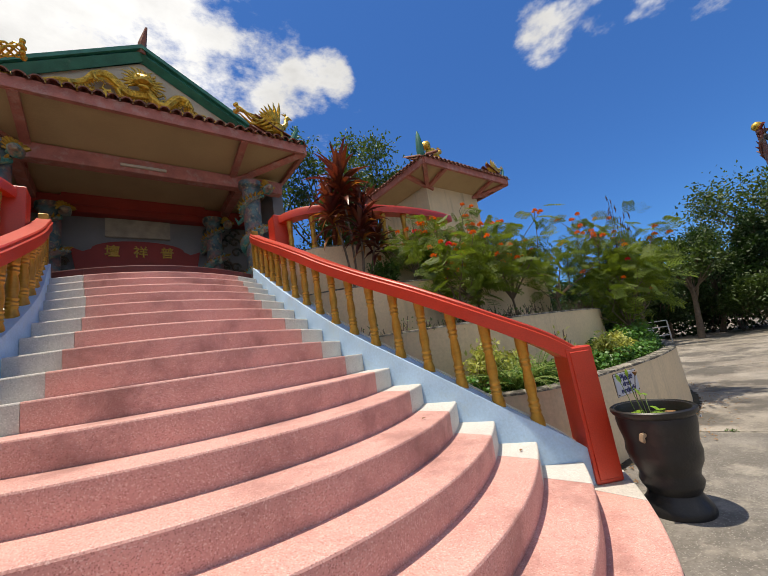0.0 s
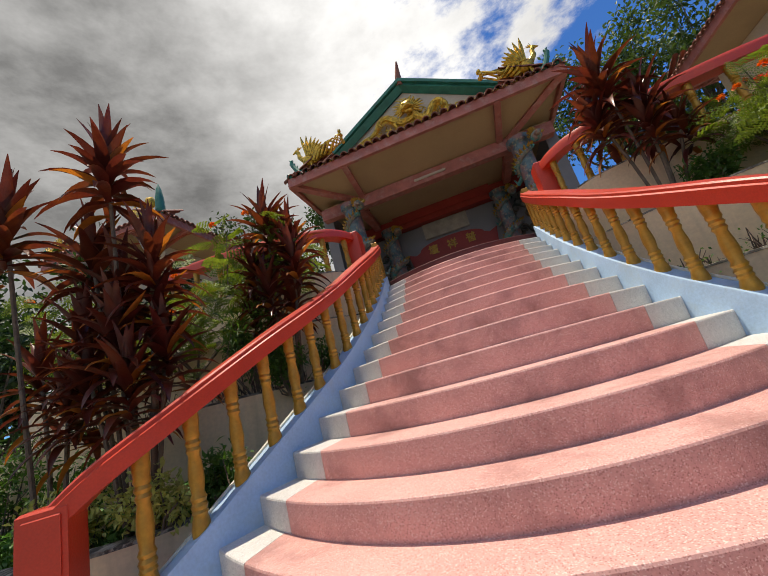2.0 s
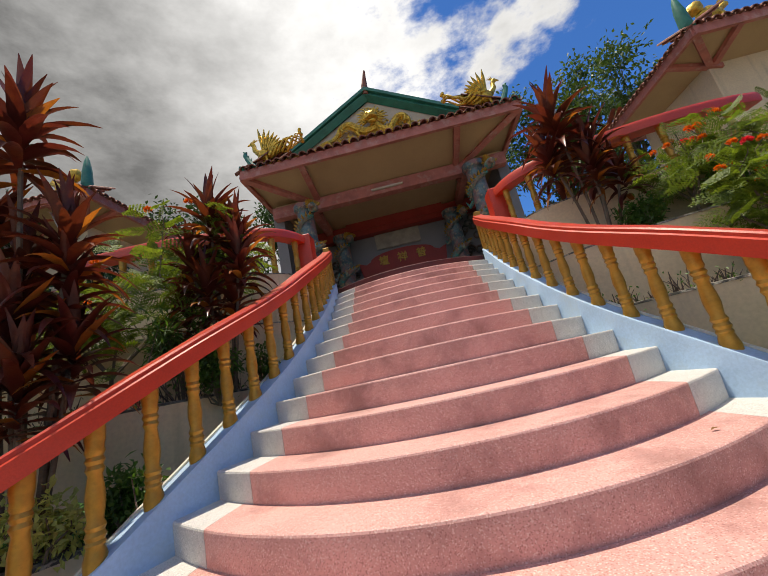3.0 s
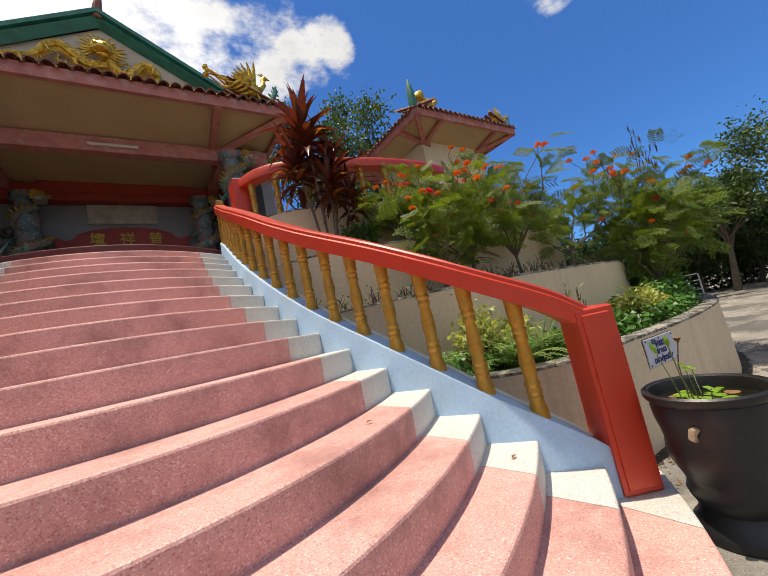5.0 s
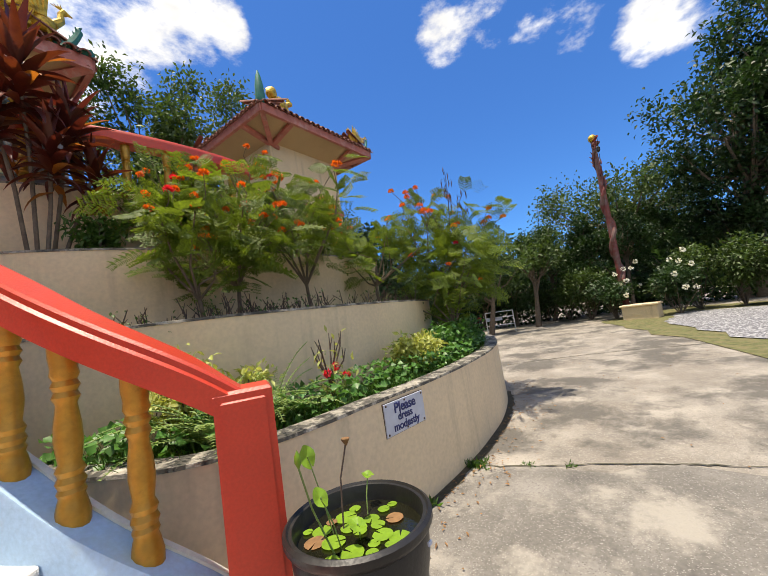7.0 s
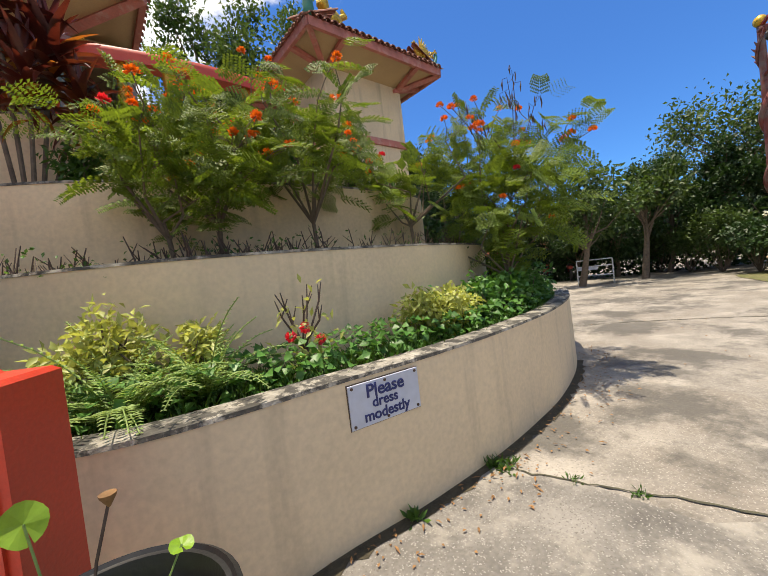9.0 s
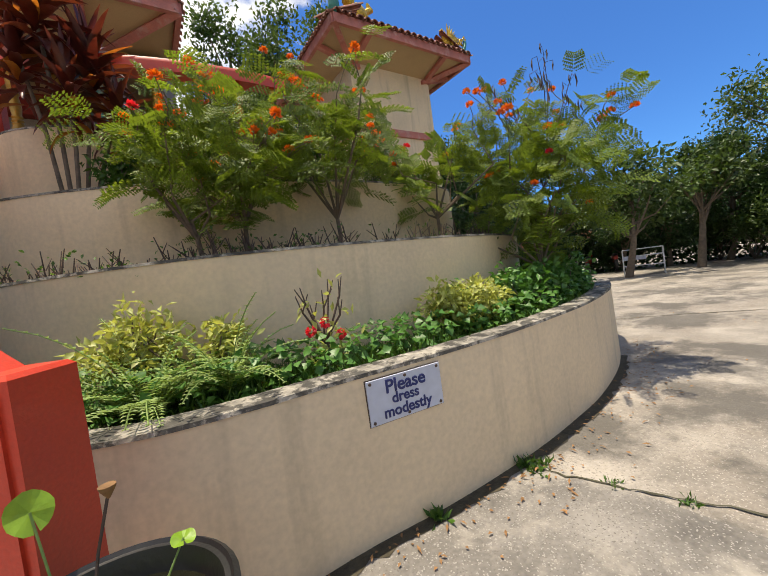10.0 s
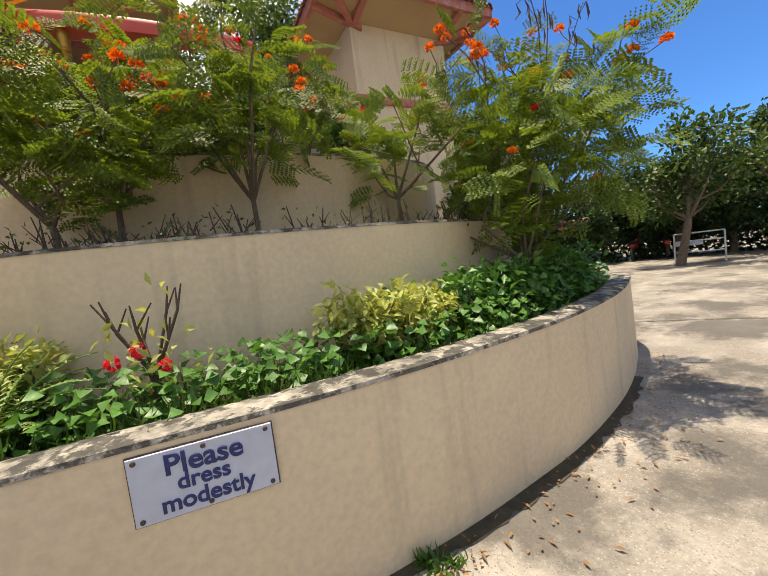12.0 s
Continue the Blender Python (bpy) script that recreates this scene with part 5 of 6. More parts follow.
    for i in range(7):
        a = 0.9 * i
        t = Vector((0.15 * math.cos(a), 0.1 * math.sin(a), 0.36 + 0.16 * RNG.random()))
        sh.tube([(0, 0, 0), (0.02 * math.cos(a), 0.02, 0.2), t * 0.8, t], [0.008, 0.007, 0.006, 0.003], 6)
        sh.tube([t * 0.8, t * 0.8 + Vector((RNG.normal() * 0.07, 0, 0.09))], [0.005, 0.003], 5)
    part("stem", sh.mesh("stem", TWIG), ob, "dark thorny stems")
    for c in ((-0.12, -0.08, 0.26), (0.05, -0.1, 0.22), (-0.03, -0.08, 0.29)):
        d = rand_dirs(RNG, 24)
        part("flower", leaf_mesh("flower", np.array(c) + d * 0.01, d, rand_dirs(RNG, 24), 0.024, 0.024, CRIMSON), ob, "pink-red flower")
    d = RNG.normal(size=(90, 3)) * np.array([0.09, 0.07, 0.12]) + np.array([0, 0, 0.2])
    part("leaves", leaf_mesh("leaves", d, RNG.normal(size=(90, 3)), RNG.normal(size=(90, 3)) + np.array([0, 0, 1]), 0.06, 0.025, VARIEG), ob)
    for sgn in (1, -1):
        ground_cover(sgn)
        twig_row(WALL2, WALL3, sgn, 1.41, 260, 0.05, 0.85)
    # the other flank of the stairs
    cordyline((-1.98, 3.55, 0.68), [(0.0, -0.1, 3.6, 1.2), (-0.4, 0.0, 2.75, 1.15), (0.3, 0.05, 2.5, 1.05), (0.05, -0.15, 1.8, 1.05), (-0.5, 0.0, 1.9, 1.1), (0.3, 0.1, 1.6, 1.0), (-0.15, 0.1, 2.3, 1.1), (0.2, -0.2, 1.35, 1.0), (-0.3, -0.15, 1.45, 1.05), (0.25, 0.1, 2.1, 1.0)], red)
    cordyline((-1.42, 4.78, 1.41), [(0.0, 0.0, 2.4, 1.1), (0.3, 0.1, 2.1, 1.0), (-0.3, 0.0, 1.8, 1.0), (0.35, -0.05, 1.7, 1.0), (-0.05, -0.1, 1.4, 1.0), (0.2, 0.0, 1.25, 0.95), (-0.45, 0.1, 1.2, 0.95)], red)
    cordyline((-2.6, 3.45, 0.68), [(-0.1, -0.3, 3.1, 1.2), (-0.3, 0.1, 1.7, 1.0), (0.2, 0.0, 1.3, 0.9)], red)
    P("peacock_shrub", (-1.7, 5.2, 2.12), 1.6, 1.0, 90, lab, 5)
    P("peacock_shrub", (-2.4, 4.6, 1.41), 1.8, 1.0, 90, lab, 5)
    P("peacock_shrub", (-3.3, 4.4, 1.41), 1.9, 1.1, 90, lab, 5)
    bush("oleander", (-1.75, 4.65, 1.41), 0.5, 0.4, 0.85, 1000, 0.13, 0.022, LEAF, "upright narrow-leaved oleander shrub", "oleanders")
    bush("green_shrub", (-1.35, 4.55, 1.41), 0.5, 0.3, 0.42, 900, 0.09, 0.035, LEAF, "glossy green shrub on the upper terrace", "terrace shrubs")
    bush("green_shrub", (-1.45, 3.75, 0.69), 0.4, 0.3, 0.36, 700, 0.08, 0.035, LEAF, "leafy green shrub beside the stairs", "terrace shrubs")
    bush("variegated_shrub", (-1.75, 3.45, 0.69), 0.4, 0.28, 0.3, 700, 0.055, 0.028, VARIEG, "yellow-green variegated shrub in the planter", "variegated shrubs", size=0.95)
    bush("variegated_shrub", (-2.4, 3.4, 0.69), 0.42, 0.28, 0.3, 700, 0.055, 0.028, VARIEG, "yellow-green variegated shrub in the planter", "variegated shrubs", size=0.95)
    bush("green_shrub", (-2.9, 3.8, 0.69), 0.6, 0.4, 0.6, 1100, 0.08, 0.035, LEAF, "leafy green shrub beside the stairs", "terrace shrubs")
    bush("green_shrub", (-3.6, 3.7, 0.69), 0.7, 0.5, 0.8, 1100, 0.08, 0.035, LEAF, "leafy green shrub beside the stairs", "terrace shrubs")
    bush("green_shrub", (-1.02, 4.75, 1.41), 0.3, 0.25, 0.36, 420, 0.07, 0.035, LEAF, "leafy green shrub beside the stairs", "terrace shrubs")


build_planting()


def build_trees():
    T = tree
    T("broadleaf_tree", 6.9, 13.4, 0, 11.0, (2.3, 2.2, 3.2), 0.22, 11000, 0.17, OLIVE, "open-crowned broadleaf tree behind the temple")
    T("broadleaf_tree", 9.8, 14.6, 0, 11.8, (2.8, 2.4, 3.0), 0.22, 10000, 0.18, OLIVE, "open-crowned broadleaf tree behind the temple")
    T("conifer", *yard(13.2, 15.5), 0.5, 6.8, (1.3, 1.3, 2.2), 0.16, 6000, 0.15, DARKLEAF, "dark green conifer beyond the pavilion", bare=0.15)
    T("broadleaf_tree", *yard(11.5, 13.0), 0.5, 6.0, (1.6, 1.4, 1.9), 0.14, 6000, 0.15, DARKLEAF, "dark broadleaf tree beyond the pavilion", bare=0.2)
    T("broadleaf_tree", *yard(10.4, 8.8), 0.2, 3.9, (1.4, 1.2, 1.5), 0.10, 5500, 0.13, DARKLEAF, "dense leafy tree below the pavilion", 24, 0.15)
    T("broadleaf_tree", *yard(11.8, 10.4), 0.4, 4.6, (1.5, 1.3, 1.7), 0.11, 5500, 0.13, DARKLEAF, "dense leafy tree below the pavilion", 24, 0.15)
    # hedge of trees beyond the driveway
    hedge = [(17.0, 15.5, 4.6), (18.5, 14.0, 4.4), (19.5, 12.0, 4.6), (20.5, 10.5, 4.4), (21.5, 9.0, 5.0), (22.5, 7.5, 5.0), (23.5, 6.0, 5.2), (24.5, 4.0, 5.4), (25.0, 2.0, 5.6), (15.5, 17.5, 4.6)]
    for x, y, h in hedge:
        x, y = yard(x, y)
        T("hedge_tree", x, y, ground_z(x, y), h, (1.6, 1.6, 1.9), 0.13, 6500, 0.15, DARKLEAF, "dense dark green tree in the boundary hedge", 22, 0.12, "boundary hedge trees")
    T("frangipani", *yard(16.5, 9.5), 0.0, 4.2, (1.7, 1.5, 1.3), 0.14, 2600, 0.2, OLIVE, "frangipani tree with sparse glossy leaves and pale branches", 24, 0.3, "frangipani trees")
    T("frangipani", *yard(19.0, 8.6), 0.0, 4.6, (1.6, 1.5, 1.3), 0.14, 2600, 0.2, OLIVE, "frangipani tree with sparse glossy leaves and pale branches", 24, 0.3, "frangipani trees")
    T("rain_tree", *yard(27.0, 6.0), 0.0, 7.6, (5.5, 4.5, 1.9), 0.3, 11000, 0.2, OLIVE, "wide rain tree beyond the hedge", 34, 0.4)
    T("tall_tree", *yard(25.0, 1.6), 0.0, 12.0, (2.6, 2.6, 4.6), 0.3, 15000, 0.24, DARKLEAF, "tall dark green tree at the edge of the gravel yard", 44, 0.25)
    T("tall_tree", *yard(26.0, -2.0), 0.0, 15.0, (3.0, 3.0, 5.6), 0.32, 15000, 0.25, DARKLEAF, "tall dark green tree at the edge of the gravel yard", 44, 0.25)
    for x, y in ((18.6, 0.9), (19.3, 2.9)):
        ob = bush("flowering_shrub", (x, y, ground_z(x, y)), 1.0, 0.8, 0.9, 2200, 0.12, 0.06, DARKLEAF, "green shrub with white flowers at the yard's edge", "white-flowered shrubs", size=1.25)
        for i in range(8):
            d = rand_dirs(RNG, 24)
            c = np.array([-0.5 + RNG.normal() * 0.35, -0.5 + RNG.normal() * 0.35, 1.1 + RNG.normal() * 0.35])
            part("flower", leaf_mesh("flower", c + d * 0.03, d, rand_dirs(RNG, 24), 0.06, 0.045, WHITEP), ob, "white flower")
    for x, y in ((20.4, 3.9), (20.0, 0.2), (19.3, -0.9), (18.6, -2.0), (17.9, -3.1), (21.4, 5.0), (22.6, 6.2), (19.9, -2.2), (19.0, -3.6)):
        bush("dry_shrub", (x, y, ground_z(x, y)), 1.0, 0.9, 1.1, 2200, 0.12, 0.055, OLIVE, "ragged half-dry shrub at the yard's edge", "dry shrubs", size=1.3)
    # greenery on the other flank and far woods closing the view
    for x, y, h in ((-7.5, 8.5, 6.5), (-9.0, 6.0, 6.0), (-6.5, 12.5, 9.0), (-9.5, 3.5, 5.0), (-3.6, 15.5, 9.5)):
        T("broadleaf_tree", x, y, 0, h, (1.9, 1.8, 2.2), 0.18, 6500, 0.16, DARKLEAF, "broadleaf tree beside the temple terrace", 26, 0.2)
    ob = thing("hedge_undergrowth", "dense shaded undergrowth below the hedge trees", "undergrowth", kind="stuff")
    line = np.array([yard(*p) for p in even(spline([(13.5, 19.0), (17.5, 15.8), (20.5, 12.0), (23.0, 8.6), (25.0, 5.0), (26.0, 0.0), (26.0, -6.0)], 6), 60)])
    c = np.array([(x + RNG.normal() * 0.4, y + RNG.normal() * 0.4, ground_z(x, y) + zz) for x, y in line for zz in (0.35, 1.0, 1.7)])
    part("foliage", blob_leaves("foliage", RNG, c, np.full(len(c), 0.8), 24000, 0.22, 0.13, DARKLEAF, 0.2), ob)
    ob = thing("far_woods", "distant dark green woods round the temple grounds", "woods", kind="stuff")
    c, r = [], []
    for a in np.linspace(0, 2 * math.pi, 150):
        d = 52 + 8 * RNG.random()
        for z in (1.5, 4.0):
            c.append((d * math.sin(a), d * math.cos(a), z + ground_z(d * math.sin(a), d * math.cos(a)) + RNG.random()))
            r.append(2.6 + RNG.random())
    part("foliage", blob_leaves("foliage", RNG, np.array(c), np.array(r), 42000, 1.5, 0.9, DARKLEAF, 0.4), ob)


build_trees()


# ---- loose things ----
def build_pot(x, y):
    pot = thing("water_pot", "large black glazed clay pot full of water and lotus leaves", "pot", (x, y, 0))
    pot.scale = (0.8, 0.8, 0.89)
    prof = [(0.0, 0.0), (0.245, 0.0), (0.25, 0.02), (0.235, 0.06), (0.20, 0.10), (0.185, 0.14), (0.215, 0.19), (0.225, 0.22), (0.21, 0.26), (0.222, 0.30), (0.255, 0.36), (0.27, 0.43), (0.262, 0.49), (0.268, 0.53), (0.285, 0.60), (0.29, 0.66), (0.285, 0.685), (0.305, 0.70), (0.315, 0.715), (0.315, 0.735), (0.30, 0.745), (0.292, 0.735), (0.278, 0.735), (0.268, 0.70), (0.262, 0.62), (0.0, 0.58)]
    part("pot_body", Shape().lathe(prof, 40, cap=False).mesh("pot_body", BLACK, True), pot)
    part("water", Shape().lathe([(0.0, 0.672), (0.268, 0.672)], 36, cap=False).mesh("water", WATER), pot, "dark still water")
    rng = np.random.default_rng(21)

    def pad(cx, cy, cz, r, tilt, notch, me):
        vs, n = [(0, 0, -0.006 if tilt else 0.0)], 16
        for i in range(n + 1):
            a = notch + 0.12 + (2 * math.pi - 0.24) * i / n
            q = r * (0.94 + 0.08 * rng.random())
            vs.append((q * math.cos(a), q * math.sin(a), 0.004 * math.sin(3 * a) * (1 if tilt else 0.15)))
        m = pose(cx, cy, cz, tilt, tilt * 0.4, 0)
        me.add([m @ Vector(v) for v in vs], [(0, i + 1, i + 2) for i in range(n)])

    done = []
    for i in range(90):
        a, q, r = rng.random() * 6.28, 0.25 * rng.random() ** 0.6, 0.022 + 0.034 * rng.random()
        cx, cy = q * math.cos(a), q * math.sin(a)
        if q + r > 0.262 or any((cx - u) ** 2 + (cy - v) ** 2 < (0.8 * (r + w)) ** 2 for u, v, w in done):
            continue
        done.append((cx, cy, r))
        sh = Shape()
        pad(cx, cy, 0.676 + 0.002 * (i % 3), r, 0, rng.random() * 6, sh)
        part("lily_pad", sh.mesh("lily_pad", LILY if rng.random() < 0.82 else DRYLEAF), pot, "round floating leaf" if len(done) == 1 else "")
    for cx, cy, cz, r, tilt in ((-0.19, 0.0, 0.88, 0.04, 48), (-0.10, 0.16, 0.97, 0.048, 68), (0.2, 0.1, 0.80, 0.032, 12), (-0.06, -0.05, 0.74, 0.042, 18)):
        sh = Shape()
        pad(cx, cy, cz, r, tilt, rng.random() * 6, sh)
        lf = part("lotus_leaf", sh.mesh("lotus_leaf", LILY), pot, "raised lotus leaf")
        part("stalk", Shape().tube([(cx * 0.6, cy * 0.6, 0.66), (cx * 0.75, cy * 0.8, (0.66 + cz) / 2), (cx, cy, cz)], 0.003, 5).mesh("stalk", FERNM), lf)
    part("rim_label", Shape().box(-0.012, 0.012, -0.004, 0.004, 0.0, 0.016, 0.002).mesh("rim_label", SIGNW), pot, "small white sticker", pose(0.06, -0.305, 0.66))
    part("handle", Shape().tube([(-0.27, 0.0, 0.59), (-0.305, 0.01, 0.585), (-0.312, 0.015, 0.56), (-0.275, 0.02, 0.54)], [0.018, 0.021, 0.021, 0.016], 8).mesh("handle", LUG, True), pot, "pale tan lug handle")
    sh = Shape().tube([(-0.02, 0.08, 0.66), (0.02, 0.1, 0.85), (0.06, 0.08, 0.98)], 0.004, 5)
    part("stalk", sh.mesh("stalk", TWIG), pot)
    part("seed_pod", Shape().lathe([(0.003, -0.022), (0.018, 0.0), (0.020, 0.008), (0.0, 0.005)], 10, (0.06, 0.08, 0.99), False).mesh("seed_pod", DRYLEAF), pot, "dry brown lotus seed pod")
    part("bud", Shape().lathe([(0.004, 0), (0.014, 0.02), (0.012, 0.04), (0.001, 0.06)], 8, (-0.26, 0.02, 1.0), False).mesh("bud", LILY, True), pot, "green lotus bud")
    part("stalk", Shape().tube([(-0.15, 0.0, 0.66), (-0.22, 0.02, 0.85), (-0.26, 0.02, 1.0)], 0.004, 5).mesh("stalk", FERNM), pot)


build_pot(2.87, 2.52)


def build_sign():
    """Plate on the curved wall, following its slight slope."""
    a, b = np.array((3.815, 3.135)), np.array((4.235, 3.09))
    mid = (a + b) / 2
    ang = math.degrees(math.atan2(*(b - a)[::-1]))
    sign = thing("notice_sign", "white metal sign with navy lettering screwed to the planter wall", "sign", (mid[0], mid[1], 0.642))
    sign.matrix_basis = pose(mid[0], mid[1] - 0.016, 0.642, 90, 0, ang)
    w, h = 0.21, 0.107
    part("plate", Shape().box(-w, w, -h, h, 0.0, 0.008, 0.002).mesh("plate", SIGNW), sign)
    part("border", Shape().box(-w - 0.004, w + 0.004, -h - 0.004, h + 0.004, -0.004, 0.0005).mesh("border", RUST), sign, "rusty plate edge")
    part("lettering", text_mesh("Please", 0.092, 0.0012, SIGNB), sign, "navy lettering", pose(0, 0.058, 0.0095))
    part("lettering", text_mesh("dress", 0.072, 0.0012, SIGNB), sign, "navy lettering", pose(-0.008, -0.002, 0.0095))
    part("lettering", text_mesh("modestly", 0.074, 0.0012, SIGNB), sign, "navy lettering", pose(0.0, -0.063, 0.0095))
    screw = Shape().lathe([(0.008, 0), (0.008, 0.003), (0.004, 0.005), (0.0, 0.005)], 10, cap=False).mesh("screw", RUST, True)
    for x in (-w + 0.02, 0.0, w - 0.02):
        for y in (-h + 0.015, h - 0.015):
            part("screw", screw, sign, "", pose(x, y, 0.008))


build_sign()


def build_barrier(x, y):
    z = ground_z(x, y)
    bar = thing("road_barrier", "white steel crowd barrier standing on the driveway", "barrier", (x, y, z), rz=-70)
    for s in (-0.6, 0.6):
        part("upright", Shape().tube([(s, 0, 0.04), (s, 0, 0.95)], 0.025, 8).mesh("upright", STEEL), bar)
        part("foot", Shape().tube([(s, -0.28, 0.02), (s, 0.28, 0.02)], 0.025, 8).mesh("foot", STEEL), bar)
    for zz in (0.35, 0.7, 0.95):
        part("bar", Shape().tube([(-0.6, 0, zz), (0.6, 0, zz)], 0.02, 8).mesh("bar", STEEL), bar)
    part("board", Shape().box(-0.58, 0.1, -0.012, 0.012, 0.56, 0.68, 0.004).mesh("board", SIGNW), bar)


build_barrier(18.1, 7.25)


def build_parapet(x, y, rz):
    z = ground_z(x, y)
    vs = [(-1.4, 0, -0.2), (1.4, 0, -0.2), (1.4, 0, 0.3), (0.5, 0, 0.4), (-1.4, 0, 1.1)]
    vs += [(a, 0.18, c) for a, _, c in vs]
    me = Shape().add(vs, [(0, 1, 2, 3, 4), (9, 8, 7, 6, 5)] + [(i, (i + 1) % 5, 5 + (i + 1) % 5, 5 + i) for i in range(5)]).mesh("ramp_parapet", BLUE)
    tagged(new("ramp_parapet", me), "pale blue sloping parapet beside the lane", "parapet").matrix_basis = pose(x, y, z, 0, 0, rz)


build_parapet(*yard(18.4, 15.0), -65)


def build_motorbike(x, y, rz):
    bike = thing("motorbike", "dark parked motorbike in the shade of the trees", "motorbike", (x, y, ground_z(x, y)), rz=rz)
    tyre = Shape().lathe([(0.2, -0.05), (0.28, -0.05), (0.3, 0.0), (0.28, 0.05), (0.2, 0.05), (0.2, -0.05)], 18, cap=False).mesh("wheel", BLACK, True)
    for px in (-0.6, 0.6):
        part("wheel", tyre, bike, "", pose(px, 0, 0.3, 90))
    part("body", Shape().tube([(-0.75, 0, 0.62), (-0.3, 0, 0.66), (0.1, 0, 0.5), (0.45, 0, 0.78), (0.5, 0, 0.95)], [0.08, 0.13, 0.12, 0.1, 0.05], 10).mesh("body", DARKRED, True), bike)
    part("seat", Shape().ball((-0.35, 0, 0.76), 0.34, 0.13, 0.07, 12).mesh("seat", BLACK, True), bike)
    part("fork", Shape().tube([(0.48, 0, 0.9), (0.6, 0, 0.3)], 0.035, 6).mesh("fork", STEEL), bike)
    part("handlebar", Shape().tube([(0.42, -0.32, 0.98), (0.5, 0, 0.95), (0.42, 0.32, 0.98)], 0.018, 6).mesh("handlebar", BLACK), bike)


build_motorbike(*yard(19.0, 13.0), 17)
build_motorbike(*yard(19.6, 12.2), 27)


def build_far_shed(x, y):
    z = ground_z(x, y)
    shed = thing("garden_shelter", "low open shelter with an orange roof under the trees", "shelter", (x, y, z), rz=-48)
    part("roof", Shape().add([(-2, -1.2, 1.7), (2, -1.2, 1.7), (2, 0, 2.15), (-2, 0, 2.15), (-2, 1.2, 1.7), (2, 1.2, 1.7)], [(0, 1, 2, 3), (3, 2, 5, 4)]).mesh("roof", ROOFFAR), shed)
    for px in (-1.8, 1.8):
        for py in (-1.0, 1.0):
            part("post", Shape().tube([(px, py, 0), (px, py, 1.75)], 0.06, 8).mesh("post", BARK), shed)


build_far_shed(*yard(19.6, 15.2))


def dragon_pole(x, y):
    z = ground_z(x, y)
    h = 7.5
    sh = Shape()
    sh.tube([(0, 0, -0.1), (-0.05, 0, h * 0.5), (-0.12, 0, h)], [0.125, 0.11, 0.09], 12)
    pole = thing("dragon_pole", "tall painted dragon pole with a gold ball on top", "pole", (x, y, z))
    part("shaft", sh.mesh("shaft", POLE, True), pole)
    pts, rad = [], []
    for t in np.linspace(0, 1, 90):
        a = 2 * math.pi * 3.6 * t
        pts.append((0.13 * math.cos(a) - 0.12 * t, 0.13 * math.sin(a), 0.4 + (h - 0.6) * t))
        rad.append(0.04 + 0.045 * math.sin(math.pi * min(1, t * 1.1)))
    coil = Shape().tube(pts, rad, 8)
    for i in range(60, 89, 2):
        p = pts[i]
        coil.tube([p, (p[0] * 1.9 + 0.1, p[1] * 1.9, p[2] + 0.12)], [0.05, 0.008], 4)
    coil.ball((-0.18, -0.08, h - 0.15), 0.13, 0.18, 0.12, 10, 0.3)
    for zz, s in ((h - 0.9, 1), (h - 1.5, -1)):
        coil.tube([(0.1 * s, 0, zz), (0.42 * s, -0.1, zz + 0.05), (0.55 * s, -0.1, zz + 0.25)], [0.07, 0.05, 0.03], 6)
        for q in (-0.1, 0.0, 0.1):
            coil.tube([(0.55 * s, -0.1, zz + 0.25), (0.58 * s + q, -0.1, zz + 0.4)], [0.025, 0.006], 4)
    part("dragon", coil.mesh("dragon", POLE, True), pole, "painted dragon coiled round the shaft")
    part("gold_ball", Shape().ball((-0.14, 0, h + 0.12), 0.17, n=16).mesh("gold_ball", GOLDLEAF, True), pole, "gold ball")
    arm = part("lamp_arm", Shape().tube([(-0.1, 0, h - 0.05), (-0.55, -0.2, h + 0.02)], 0.05, 6).mesh("lamp_arm", DARKRED), pole, "short red arm")
    part("lantern", Shape().lathe([(0.02, 0), (0.07, -0.08), (0.07, -0.2), (0.02, -0.28)], 8, (-0.45, -0.15, h - 0.35)).mesh("lantern", BLACK), arm)
    part("cable", Shape().tube([(-0.55, -0.2, h), (-0.46, -0.16, h - 0.35), (-0.3, -0.1, h - 2.2)], 0.012, 5).mesh("cable", BLACK), arm)


dragon_pole(19.6, 2.5)


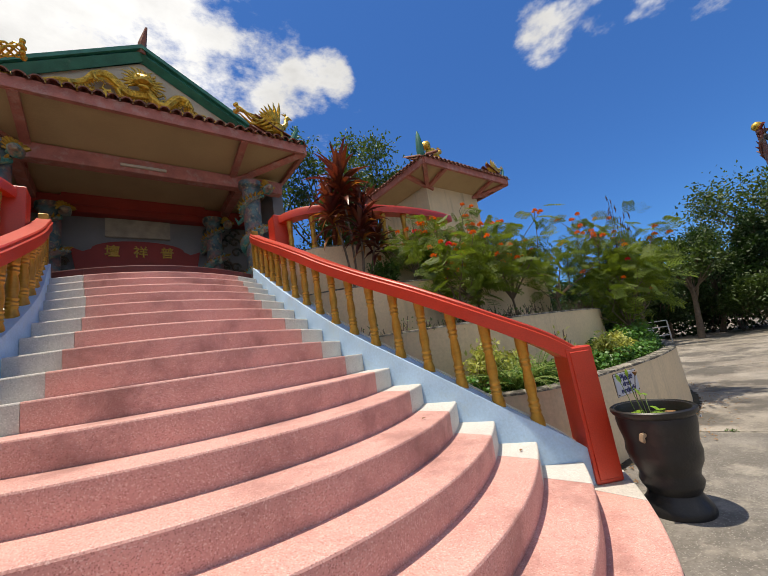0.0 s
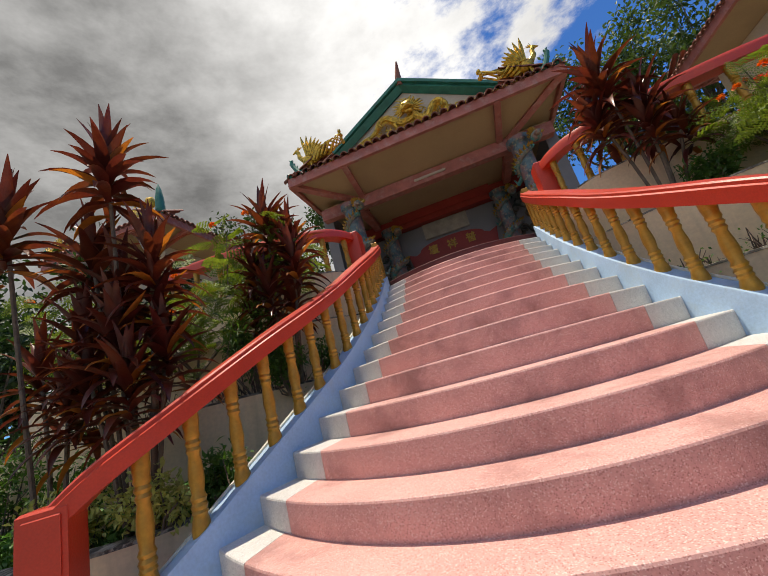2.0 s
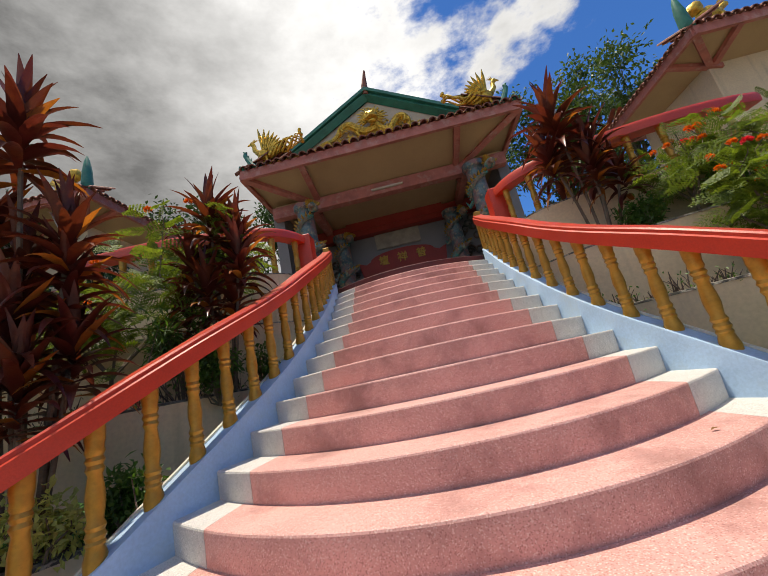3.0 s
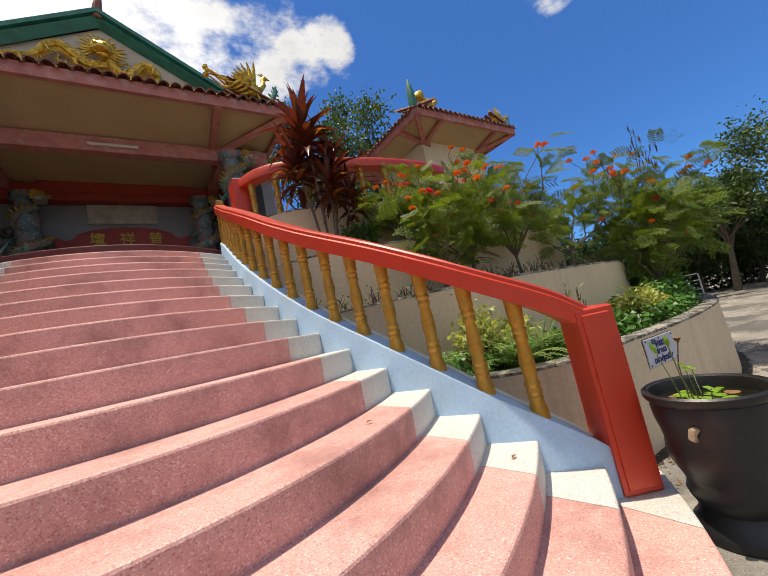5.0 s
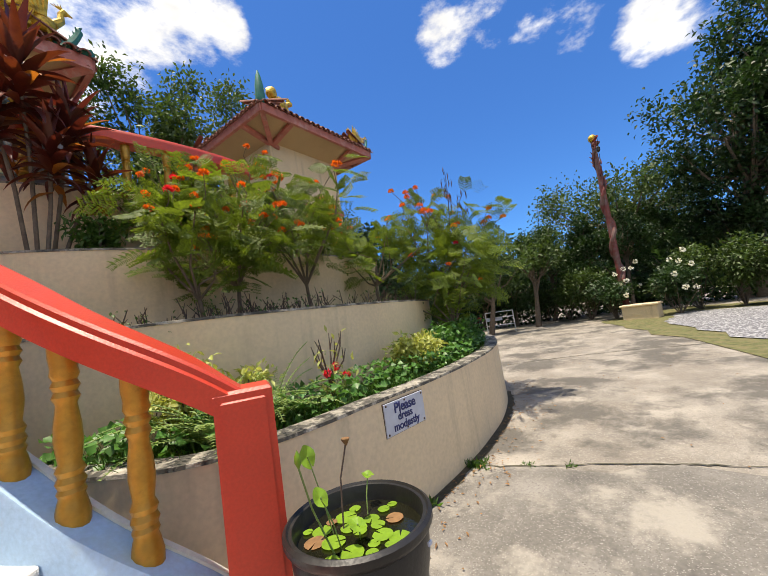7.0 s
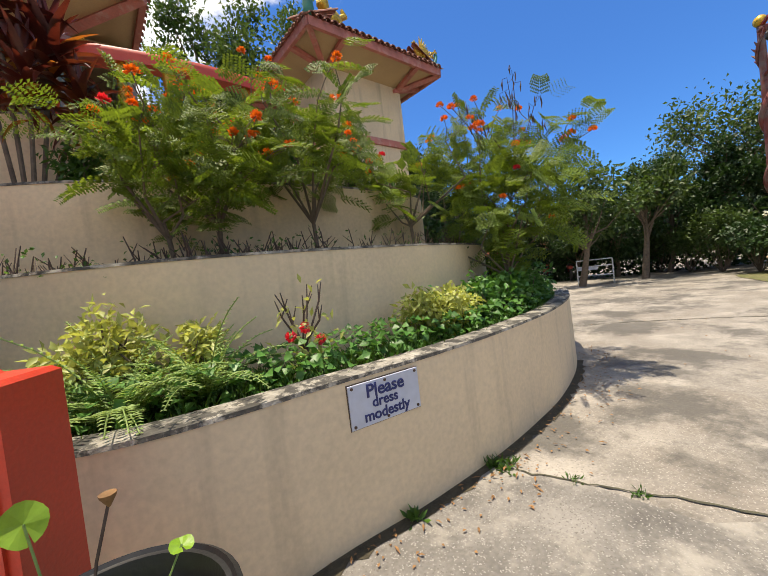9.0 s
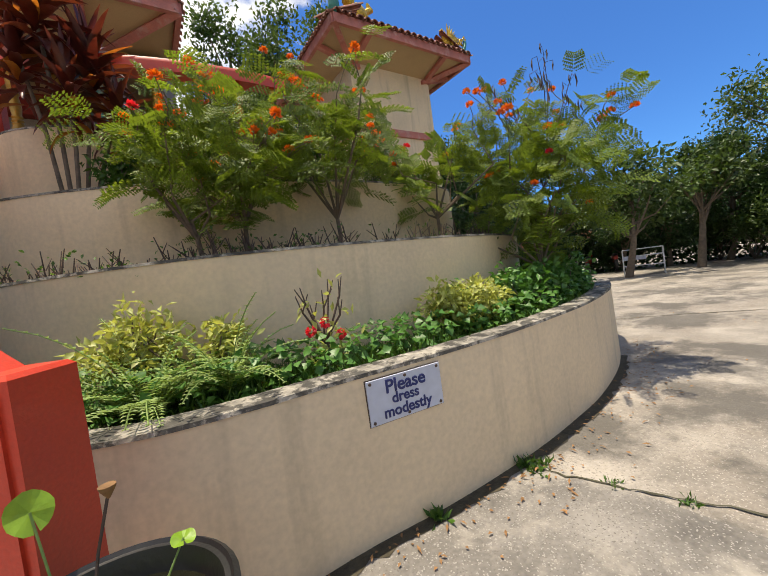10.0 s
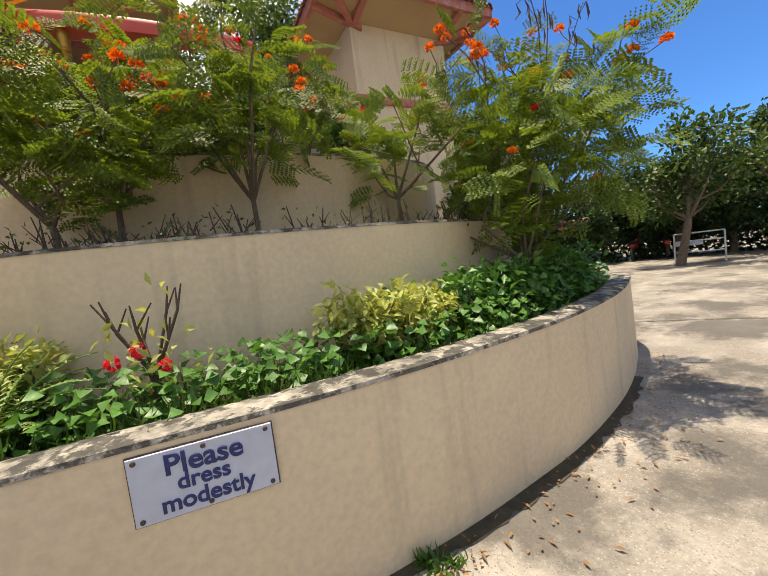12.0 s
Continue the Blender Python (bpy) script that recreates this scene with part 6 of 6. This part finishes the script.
def yard_details():
    tagged(new("low_wall", Shape().box(-0.55, 0.55, -0.3, 0.3, 0, 0.47, 0.015).box(-0.6, 0.6, -0.35, 0.35, 0.472, 0.55, 0.02).mesh("low_wall", BEIGE)), "low beige planter block beside the grass", "planter").matrix_basis = pose(18.2, 2.0, 0.0, 0, 0, 75)
    tub = Shape().lathe([(0.0, 0.0), (0.5, 0), (0.55, 0.25), (0.58, 0.27), (0.5, 0.27), (0.48, 0.1), (0, 0.1)], 24, cap=False)
    tagged(new("plastic_tub", tub.mesh("plastic_tub", TEAL, True)), "teal plastic tub standing behind the planter", "tub").matrix_basis = pose(8.95, 5.2, 0.0)
    # narrow dark strip on the ground along the wall's foot, in the soil colour
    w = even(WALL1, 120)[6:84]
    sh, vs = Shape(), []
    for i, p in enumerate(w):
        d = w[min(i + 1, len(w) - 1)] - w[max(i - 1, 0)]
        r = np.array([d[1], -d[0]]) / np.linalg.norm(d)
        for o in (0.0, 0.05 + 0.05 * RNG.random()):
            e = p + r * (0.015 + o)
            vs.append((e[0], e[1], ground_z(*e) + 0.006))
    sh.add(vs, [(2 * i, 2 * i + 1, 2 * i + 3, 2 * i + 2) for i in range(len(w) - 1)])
    tagged(new("wall_foot_strip", sh.mesh("wall_foot_strip", SOIL)), "narrow dark strip along the foot of the wall", "dirt", kind="structure")
    # fallen leaves, weeds and petals along the foot of the wall
    ob = thing("leaf_litter", "dry fallen leaves and petals along the foot of the wall", "leaf litter", kind="stuff")
    w = even(WALL1, 200)
    j = (RNG.random(340) ** 0.8 * 120 + 35).astype(int)
    p = w[j] + np.c_[RNG.random(340) * 0.1 + np.abs(RNG.normal(size=340)) * 0.10, -RNG.random(340) * 0.06 - np.abs(RNG.normal(size=340)) * 0.22]
    base = np.array([(a, b, ground_z(a, b) + 0.012) for a, b in p])
    d = RNG.normal(size=(340, 3)) * np.array([1, 1, 0.12])
    part("leaves", leaf_mesh("leaves", base, d, RNG.normal(size=(340, 3)) * 0.2 + np.array([0, 0, 1]), 0.018 + 0.05 * RNG.random(340) ** 3, 0.014, DRYLEAF), ob)
    q = np.c_[4.5 + 6 * RNG.random(160), 0.5 + 4 * RNG.random(160)][:60]
    base = np.array([(a, b, ground_z(a, b) + 0.012) for a, b in q])
    part("leaves", leaf_mesh("leaves", base, RNG.normal(size=(60, 3)) * np.array([1, 1, 0.1]), RNG.normal(size=(60, 3)) * 0.2 + np.array([0, 0, 1]), 0.02 + 0.03 * RNG.random(60), 0.016, DRYLEAF), ob)
    for x, y, s in ((4.08, 3.04, 0.085), (4.75, 3.0, 0.08), (4.83, 2.95, 0.06), (4.74, 2.93, 0.06), (4.95, 2.3, 0.04), (4.88, 2.6, 0.04)):
        n = 26
        d = RNG.normal(size=(n, 3)) * np.array([0.7, 0.7, 0.2]) + np.array([0, 0, 0.6])
        wd = thing("weed", "small green weed growing at the foot of the wall", "weed", (x, y, ground_z(x, y)), "weeds")
        part("leaves", leaf_mesh("leaves", RNG.normal(size=(n, 3)) * 0.02 * np.array([1, 1, 0.2]), d, RNG.normal(size=(n, 3)), s, s * 0.25, LEAF), wd)
    for s, k, dx in ((0.86, 3, 0.0), (0.62, 5, 0.0)):
        x, y = nose(k, s)
        ob = tagged(new("fallen_leaf", leaf_mesh("fallen_leaf", [(0, 0, 0.004)], [(1, 0.2, 0.1)], [(0, 0, 1)], 0.05, 0.02, DRYLEAF)), "dry brown leaf lying on a step", "leaf", group="leaves on the steps")
        ob.matrix_basis = pose(x, y + 0.14, k * H + 0.002)


yard_details()
